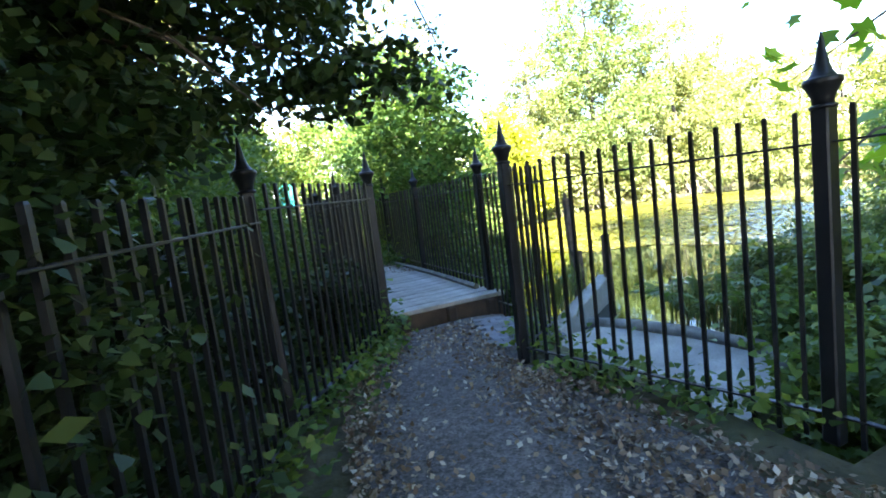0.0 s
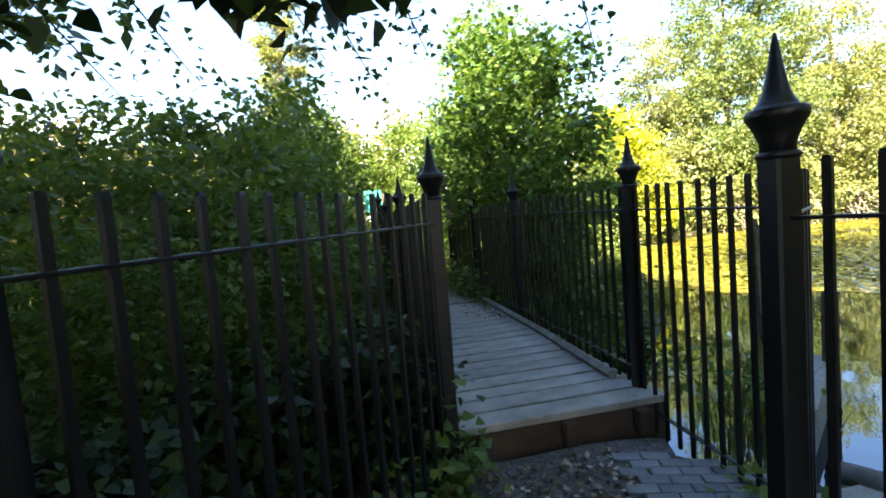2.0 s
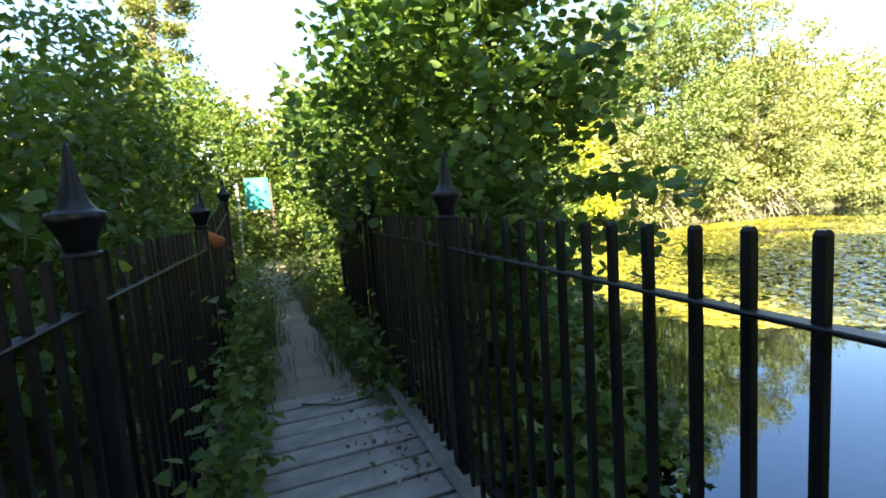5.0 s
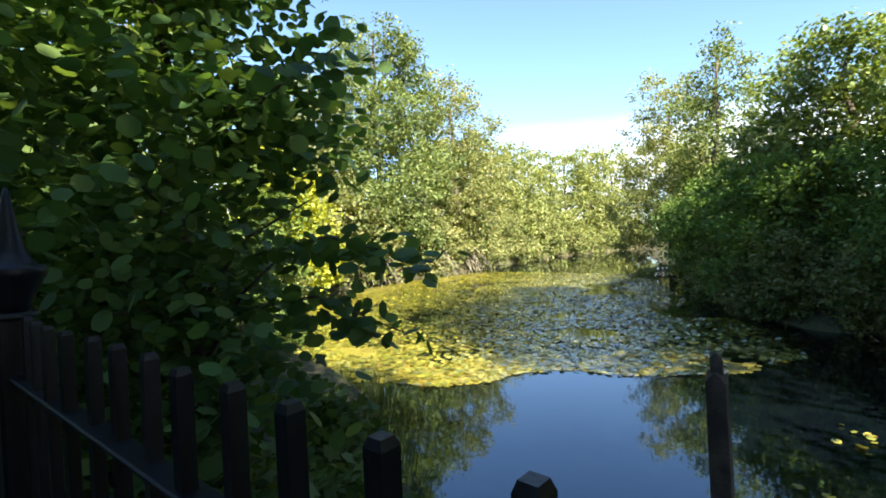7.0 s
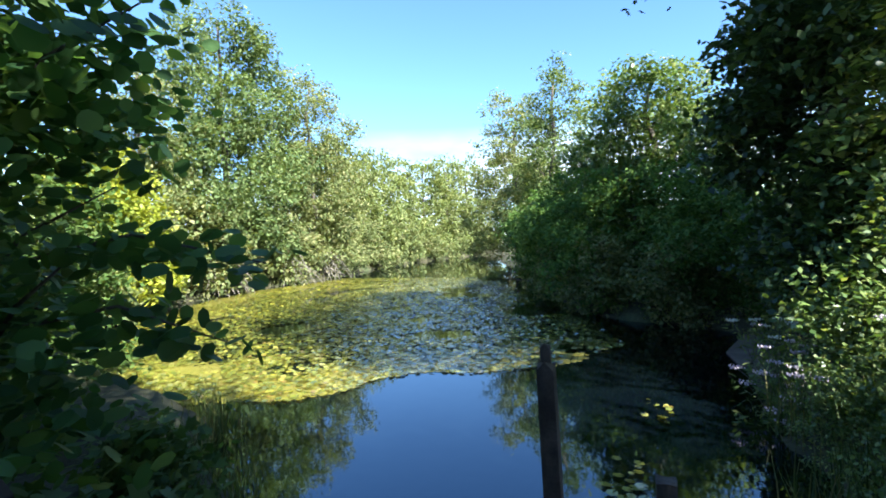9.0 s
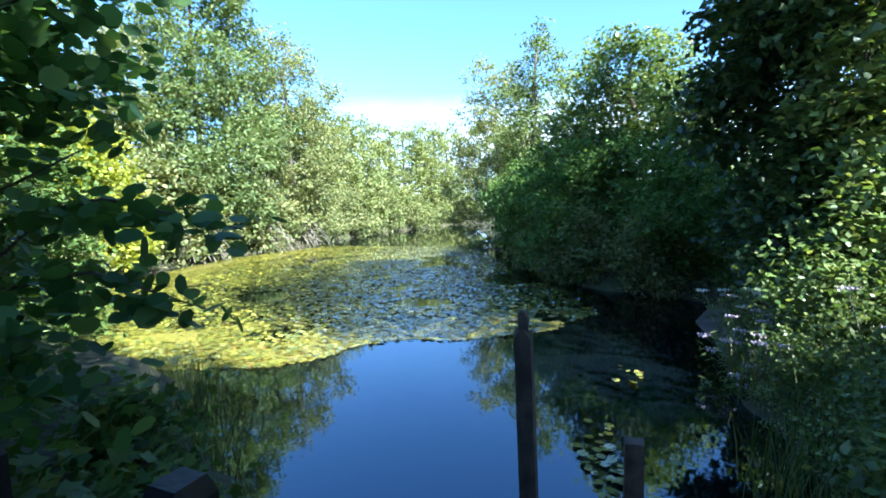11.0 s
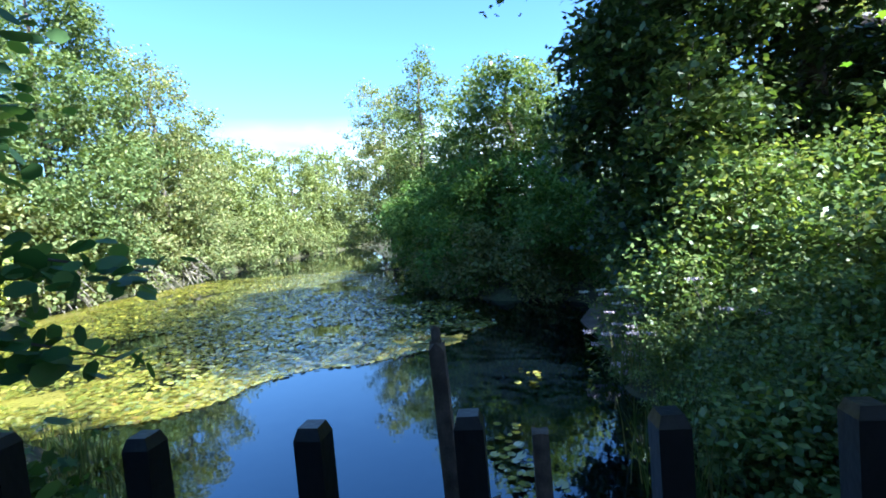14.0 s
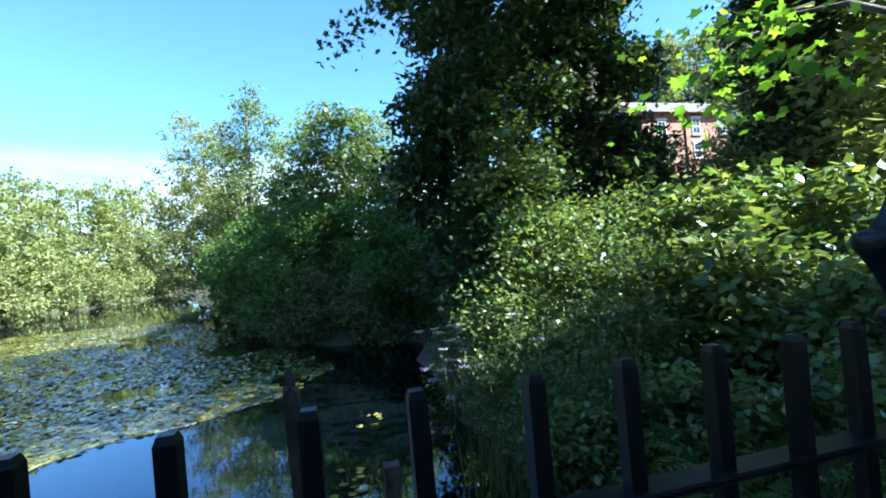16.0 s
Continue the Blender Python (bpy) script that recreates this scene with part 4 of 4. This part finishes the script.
for x, y, s, rz in ((-3.4, 8.6, 1.0, 60), (-2.3, 6.1, 0.76, 150), (-4.8, 6.4, 0.78, 240), (-0.9, 10.4, 0.95, 330), (-5.6, 10.0, 1.1, 20), (-3.2, 11.6, 1.15, 100), (-0.55, 6.2, 0.6, 200), (-1.2, 4.9, 0.5, 280), (-2.6, 3.9, 0.75, 10)):
    again(elder, x, y, -0.2, s, rz)
buff = shrub(-7.5, 17.0, 0, 4.2, 4.4, 84, LEAF_BUFF, "sun-bleached shrub on the open ground", 280, 0.21, spread=0.28)
for x, y, s, rz in ((-11.5, 16.5, 1.0, 50), (-4.2, 18.5, 1.05, 140), (-9.5, 20, 1.2, 220), (-15, 21, 1.3, 10), (-6, 22, 1.3, 300)):
    again(buff, x, y, 0, s, rz)
for x, y, s, rz in ((-4.8, 27, 0.8, 80), (-13, 30, 0.95, 10), (-19, 31, 1.0, 200), (-25, 28, 1.0, 100), (1.5, 26, 0.8, 300)):
    again(buff, x, y, 0, s * 2.0, rz)
tree("ivy_pillar_tree", (-3.4, 33, 0), 18, 3.2, 85, LEAF_WILLOW, "slim bare-topped tree sheathed in ivy", clumps=900, per=24, size=0.2, low=0.1, taper=0.0, spread=0.3, count=30, trunk=0.25)
brambleL = shrub(0.15, 5.1, -0.3, 1.15, 1.2, 86, LEAF_HOLLY, "dark bramble clump in the hollow by the bridge", 240, 0.085, "ivy", per=16, spread=0.14)
again(brambleL, -0.7, 4.5, -0.25, 0.9, 90)
again(brambleL, -0.9, 3.5, -0.1, 0.85, 180)

# ivy and dock leaves along the fences and on the bridge
ground_ivy = thing("ground_ivy", (0, 0, 0), "glossy low ivy and dock along the fence foot", "ground cover", kind="stuff")
_rng = np.random.default_rng(91)
strips = [((-0.35, 2.75), (0.55, 4.15), 0.16, 900, 0.10), ((-0.95, 0.9), (-0.45, 2.5), 0.16, 600, 0.10), ((1.5, 2.5), (1.95, 1.0), 0.12, 520, 0.12), ((1.5, 2.9), (2.0, 3.5), 0.12, 260, 0.09),
          ((0.86, 6.6), (0.82, 11.5), 0.1, 2000, 0.30), ((1.88, 8.0), (1.8, 11.5), 0.11, 1300, 0.22), ((0.4, 3.75), (0.62, 4.2), 0.1, 300, 0.16), ((2.3, 5.0), (2.5, 3.9), 0.15, 200, 0.12), ((0.75, 12), (0.6, 18), 0.3, 900, 0.35), ((1.7, 12), (1.6, 18), 0.3, 900, 0.3)]
places = []
for (ax, ay), (bx, by), wide, n, tall in strips:
    f = _rng.uniform(0, 1, n)
    p = np.stack([ax + (bx - ax) * f + _rng.normal(0, wide, n), ay + (by - ay) * f + _rng.normal(0, wide, n), np.zeros(n)], 1)
    lumps = 0.5 + 0.5 * np.sin(p[:, 0] * 9 + 2 * np.sin(p[:, 1] * 5))
    p[:, 2] = (0.02 if ay < 5 else 0.25) + np.abs(_rng.normal(0, tall, n)) * (0.35 + lumps)
    places.append(p)
part("leaf_mass", leaves("leaf_mass", _rng, np.concatenate(places), 0.065, "ivy", 0.1), LEAF_HEDGE, ground_ivy)

# dead leaves
_rng = np.random.default_rng(92)
n = 5000
f = _rng.uniform(0, 1, n)
side = np.where(_rng.uniform(0, 1, n) < 0.5, -1, 1)
cx, cy = 0.25 + 0.5 * f + 0.35 * np.maximum(0, f - 0.75) * 2, -0.3 + 4.5 * f
off = side * (0.78 - 0.10 * f - np.abs(_rng.normal(0, 0.26, n)) * np.where(f > 0.8, 2.2, 1.0))
side_x, side_y = _rng.uniform(0, 1, 1400), _rng.uniform(-0.2, 2.5, 1400)
verge = np.stack([1.72 - 0.12 * side_y - np.abs(side_x - 0.5) * 1.1 * (1 - 0.2 * side_y), side_y, 0.03 + np.abs(_rng.normal(0, 0.012, 1400))], 1)
lit = np.stack([cx + off, cy, 0.028 + np.abs(_rng.normal(0, 0.012, n))], 1)
n2 = 160
deck_l = np.stack([1.85 - np.abs(_rng.normal(0, 0.16, n2)), _rng.uniform(6.9, 9.2, n2), np.full(n2, 0.262)], 1)
litter = thing("fallen_leaves", (0, 0, 0), "brown and pale dead leaves scattered on the path", "leaf litter", kind="stuff")
part("leaf_mass", leaves("leaf_mass", _rng, np.concatenate([lit, verge, deck_l]), 0.044, "oval", 0.0), LITTER, litter)
twig_b = tube(bmesh.new(), [(1.25, 8.25, 0.25), (1.5, 8.05, 0.275), (1.75, 8.1, 0.265), (1.95, 7.85, 0.28)], [0.008, 0.01, 0.008, 0.005], 5)
alone("fallen_twig", twig_b, BARK, "thin dead twig lying across the boards", "twig")


def tufts(name, spots, label, tall, seed, blades=40, spread=0.12):
    """Grass or reeds: thin bent blades."""
    rng = np.random.default_rng(seed)
    quads = []
    for x, y, z in spots:
        for k in range(blades):
            bx, by = x + rng.normal(0, spread), y + rng.normal(0, spread)
            az, h, w = rng.uniform(0, 6.28), tall * rng.uniform(0.5, 1.2), 0.006
            lean = h * rng.uniform(0.1, 0.6)
            d, s = np.array((math.cos(az), math.sin(az), 0)), np.array((-math.sin(az), math.cos(az), 0)) * w
            a, m, e = np.array((bx, by, z)), np.array((bx, by, z + h * 0.6)) + d * lean * 0.35, np.array((bx, by, z + h)) + d * lean
            quads += [np.stack([a - s, a + s, m + s * 0.8, m - s * 0.8]), np.stack([m - s * 0.8, m + s * 0.8, e + s * 0.1, e - s * 0.1])]
    t = thing(name, (0, 0, 0), label, "grass", kind="stuff")
    part("blade_mass", poly_mesh("blade_mass", np.array(quads), None), GRASS, t)


_r = random.Random(5)
tufts("bank_grass", [(4.2 + 0.5 * k + _r.uniform(-0.3, 0.3), 8.2 + 0.62 * k + _r.uniform(-0.4, 0.3), -0.42) for k in range(5) for q in range(3)], "pale bank grass hanging over the water", 0.45, 6)
tufts("path_grass", [(1.75 + _r.uniform(-0.12, 0.12), 8.4 + 0.22 * k, 0.22) for k in range(18)] + [(0.95 + _r.uniform(-0.1, 0.1), 8.4 + 0.4 * k, 0.22) for k in range(12)], "thin grass along the earth path", 0.26, 7)
tufts("shore_grass", [(5.0 + 0.28 * k, 4.2 - 0.05 * k + _r.uniform(-0.6, 0.1), -0.4) for k in range(12)] + [(3.9 + _r.uniform(-0.2, 0.3), 2.2 + 0.2 * k, -0.38) for k in range(8)], "dry grass on the shaded shore", 0.6, 8)
tufts("landing_grass", [(2.3 + 0.12 * k, 4.0 + 0.09 * k, -0.1 + 0.01 * k) for k in range(10)], "tall grass against the concrete wall", 0.4, 10)

# lily pads
LILIES = [(6.8, 15.0), (6.7, 12.6), (6.6, 11.3), (7.2, 9.7), (7.8, 9.2), (8.9, 8.5), (9.2, 7.7), (9.3, 7.0), (9.8, 6.4), (11.6, 5.5), (13.8, 6.2), (16, 7.8), (20, 9.3), (27, 12.5), (27, 21.8), (19.4, 22.6), (15.4, 21.3), (10.4, 18.5), (8.2, 16)]


def within(edge, x, y):
    hit = False
    for (ax, ay), (bx, by) in zip(edge, edge[1:] + edge[:1]):
        if (ay > y) != (by > y) and x < (bx - ax) * (y - ay) / (by - ay) + ax:
            hit = not hit
    return hit


_rng = np.random.default_rng(93)
pads = []
while len(pads) < 32000:
    x, y = _rng.uniform(6.4, 27.0), _rng.uniform(5.4, 22.6)
    if not within(LILIES, x + 0.35 * noise.noise((x * 0.9, y * 0.9, 1)), y + 0.35 * noise.noise((x * 0.9, y * 0.9, 7))):
        continue
    if noise.noise((x * 0.55, y * 0.55, 4)) > 0.33 + 0.3 * max(0, 1 - abs(x - 8.5) / 3) or (x > 15 and _rng.uniform() < 0.25):
        continue
    pads.append((x, y))
for cx, cy, n in ((5.75, 5.25, 26), (6.2, 5.4, 14), (5.3, 4.95, 10), (8.0, 5.0, 10)):
    pads += [(cx + _rng.normal(0, 0.22), cy + _rng.normal(0, 0.1)) for k in range(n)]
pads = np.array(pads)
n = len(pads)
ang = np.linspace(0.25, 2 * np.pi - 0.25, 6)
turn, rad = _rng.uniform(0, 6.28, n), _rng.uniform(0.025, 0.06, n)
tip_x, tip_y = _rng.normal(0, 0.13, n), _rng.normal(0, 0.13, n)
px = np.concatenate([np.zeros((n, 1)), np.cos(ang[None] + turn[:, None]) * rad[:, None]], 1)
py = np.concatenate([np.zeros((n, 1)), np.sin(ang[None] + turn[:, None]) * rad[:, None]], 1)
pz = px * tip_x[:, None] + py * tip_y[:, None] + (WATER_Z + 0.016 + _rng.uniform(0, 0.012, n))[:, None]
lily = thing("lily_pads", (0, 0, 0), "mat of yellow-green lily pads floating on the pond", "lily pads", kind="stuff")
part("pad_mass", poly_mesh("pad_mass", np.stack([px + pads[:, :1], py + pads[:, 1:], pz], 2), None), LILY, lily)

# floating weed between the pads; its yellow strip stands in for sunlight on the mat
def edge_gap(x, y):
    """Distance from the mat's open edge."""
    best = 99.0
    for (ax, ay), (bx, by) in zip(LILIES[:7] + LILIES[14:18], LILIES[1:8] + LILIES[15:19]):
        ux, uy = bx - ax, by - ay
        f = min(1, max(0, ((x - ax) * ux + (y - ay) * uy) / (ux * ux + uy * uy)))
        best = min(best, math.hypot(x - ax - f * ux, y - ay - f * uy))
    return best


cells = []
for gx in range(215):
    for gy in range(195):
        x, y = 6.4 + gx * 0.09, 5.4 + gy * 0.09
        wob = 0.35 * noise.noise((x * 0.9, y * 0.9, 1)), 0.35 * noise.noise((x * 0.9, y * 0.9, 7))
        if within(LILIES, x + wob[0], y + wob[1]) and edge_gap(x, y) + 1.3 * noise.noise((x * 0.8, y * 0.8, 3)) + 0.5 * noise.noise((x * 4, y * 4, 3)) < 1.9:
            c = [(x + dx + 0.03 * noise.noise((x * 9 + dx * 50, y * 9 + dy * 50, 2)), y + dy + 0.03 * noise.noise((x * 9 + dx * 50, y * 9 + dy * 50, 5)), WATER_Z + 0.006) for dx, dy in ((0, 0), (0.09, 0), (0.09, 0.09), (0, 0.09))]
            cells.append(c)
weed = thing("pond_weed", (0, 0, 0), "yellow-green duckweed film drawn where the lily mat is sunlit", "pond weed", kind="stuff")
part("weed_film", poly_mesh("weed_film", np.array(cells), None), WEED, weed)

# ---- canopy over the path, with unseen trees added for shade ----
# Limes added, mainly out of view, to keep sun off path and bridge.
lime = tree("added_lime", (-3.0, -0.6, 0), 12.2, 8.2, 101, LEAF_DARK, "large dark tree added to shade the path and back the house", clumps=1350, per=22, size=0.19, shape="oval", low=0.3, taper=0.3, trunk=0.3, spread=0.34, count=26)
for x, y, s, rz in ((-2.9, -5.2, 1.1, 100), (-5.6, -9.0, 1.25, 200), (-6.3, 5.0, 1.12, 130), (-4.9, -2.2, 1.1, 300)):
    again(lime, x, y, 0, s, rz)
# These copies are seen, as dark trees behind the house.
for x, y, s, rz in ((40, -25, 1.3, 60), (36.5, -32, 1.35, 200), (23, -21.5, 0.95, 320)):
    again(lime, x, y, 4.2, s, rz)
# Out of view behind the start; added only for its shade.
tree("shade_sycamore", (-0.8, -5.4, 0), 11.5, 6.0, 102, LEAF_MAPLE, "unseen sycamore added to shade the path and landing", clumps=1500, per=20, size=0.17, shape="oval", low=0.28, taper=0.3, trunk=0.3, spread=0.34, count=26)
# Out of view; leans so that its crown shades the lily mat.
tree("shade_ash", (4.3, -3.7, 0.0), 14.5, 9.0, 106, LEAF_ALDER, "unseen tall ash added to shade the lily mat", clumps=1150, per=22, size=0.18, low=0.64, taper=0.3, trunk=0.2, spread=0.36, count=24, lean=(3.1, 4.7))
tree("holly_tree", (-1.62, 1.95, 0), 3.4, 1.4, 103, LEAF_HOLLY, "dense dark holly crowding the fence", clumps=1100, per=24, size=0.08, shape="oval", low=0.0, taper=0.3, trunk=0.07, spread=0.2, count=22)
tree("holly_tree", (-1.98, 0.8, 0), 3.6, 1.5, 104, LEAF_HOLLY, "dense dark holly crowding the fence", clumps=900, per=24, size=0.08, shape="oval", low=0.0, taper=0.3, trunk=0.07, spread=0.2, count=22)
tree("holly_bush", (-1.25, 1.05, 0), 2.0, 0.6, 108, LEAF_HOLLY, "dark holly pushing through the iron railing", "bush", clumps=520, per=22, size=0.045, shape="ivy", low=0.0, taper=0.2, trunk=0.02, spread=0.12, count=14)
overhang = thing("holly_bough", (-1.9, 2.2, 2.2), "dense dark boughs hanging low over the path", "bough")
_rng = np.random.default_rng(107)
for a, e in (((0, 0, 0.6), (1.3, 0.2, 0.45)), ((0, 0.1, 0.4), (1.9, 0.6, 0.55)), ((0, -0.6, 0.5), (1.2, -0.7, 0.35)), ((0, 0.4, 0.9), (2.2, 1.1, 0.9)), ((0.2, 0.2, 0.3), (2.5, 0.5, 0.1))):
    part("stem", tube(bmesh.new(), [a, tuple((p + q) / 2 + 0.06 for p, q in zip(a, e)), e], [0.03, 0.02, 0.006], 6), BARK, overhang)
part("foliage", leaves("foliage", _rng, clumped(_rng, [(0.9, -0.1, 0.45, 0.6, 0.7, 0.28), (0.8, -0.9, 0.4, 0.5, 0.5, 0.3), (1.6, 0.45, 0.5, 0.6, 0.4, 0.25), (0.6, 0.6, 0.3, 0.5, 0.5, 0.4), (1.1, 0.2, 0.9, 1.0, 1.0, 0.3), (2.1, 1.0, 0.85, 0.5, 0.5, 0.25), (0.3, -0.2, 0.1, 0.4, 0.5, 0.5), (0.5, 0.3, 0.0, 0.35, 0.35, 0.35), (1.65, 0.35, 0.05, 0.35, 0.25, 0.2), (1.95, 0.4, -0.05, 0.3, 0.25, 0.15), (2.3, 0.5, 0.1, 0.4, 0.3, 0.15), (1.2, 0.35, -0.12, 0.35, 0.25, 0.22), (0.8, 0.3, -0.2, 0.4, 0.3, 0.28), (0.5, 0.1, -0.1, 0.35, 0.4, 0.3)],
                                                     1500, 12, 0.12), 0.065, "ivy", 0.6), LEAF_HOLLY, overhang)
for k, (a, e, n) in enumerate((((-1.2, 2.2, 2.5), (-0.25, 2.5, 1.98), 26), ((-1.3, 2.1, 2.4), (-0.5, 2.55, 2.0), 20))):
    spray("overhanging_branch", a, e, n, 0.085, "ivy", 110 + k, LEAF_DARK, "dark leafy branch overhanging the path", 0.12)
for k, (x, z) in enumerate(((0.42, 2.45), (-1.15, 2.38), (2.1, 2.55), (-0.75, 2.55), (0.1, 2.62), (0.8, 2.66), (-1.5, 2.7))):
    spray("lime_branch", (x - 0.7, 4.3, z + 0.9), (x, 5.0, z), 170, 0.05, "ivy", 140 + k, LEAF_DARK, "drooping lime twig over the bridge end", 0.1)
spray("overhanging_branch", (-1.2, 2.0, 2.5), (-0.2, 2.15, 1.82), 26, 0.085, "oval", 115, LEAF_DARK, "dark leafy branch overhanging the path", 0.11)
for k, (a, e, n) in enumerate((((2.9, 0.6, 2.1), (1.95, 1.0, 1.74), 14), ((2.8, 0.8, 1.5), (2.15, 1.08, 1.2), 12), ((1.6, 0.9, 2.5), (0.6, 1.0, 2.12), 12), ((4.8, 1.0, 3.7), (4.2, 2.5, 2.9), 70), ((5.4, 0.6, 3.8), (5.0, 2.2, 3.1), 80),
                               ((5.0, 0.2, 3.2), (5.6, 1.8, 2.9), 70), ((8.5, 2.2, 7.4), (10.2, 4.7, 5.7), 220), ((9.0, 2.4, 7.6), (11.0, 4.9, 5.9), 220))):
    spray("sycamore_branch", a, e, n * 2 if k < 3 else n, 0.12 if k < 2 else 0.07 if k < 3 else 0.11, "maple", 120 + k, LEAF_MAPLE if k < 6 else LEAF_DARK, "sycamore branch hanging into view", 0.14 if k < 3 else 0.3)

# ---- things at the end of the path ----
shed = thing("garden_shelter", (0.78, 18.5, 0.25), "teal sheeted shelter at the path's end", "shelter", rz=4)
part("panel", box(bmesh.new(), (0.6, 0.05, 0.85), Matrix.Translation((0.08, 0, 1.9)), 0.01), TEAL, shed)
part("upright", box(bmesh.new(), (0.06, 0.06, 2.2), Matrix.Translation((0.42, 0, 1.1)), 0.005), STAKE, shed)
part("upright", box(bmesh.new(), (0.06, 0.06, 2.2), Matrix.Translation((-0.42, 0, 1.1)), 0.005), WHITE, shed)
# Small lump standing in for a rusty-orange patch by the post.
rust_lump = bmesh.new()
lathe(rust_lump, [(0.01, 0.0), (0.05, 0.03), (0.065, 0.08), (0.045, 0.13), (0.015, 0.15)], 9)
for vert in rust_lump.verts:
    vert.co += Vector((0.05 * math.sin(vert.co.z * 30), 0.05 * math.cos(vert.co.x * 25), 0))
alone("orange_bag", finish(rust_lump, "orange_bag", True), ORANGE, "small rusty-orange patch beside the railing post", "bag", at=pose(0.70, 8.95, 1.42))
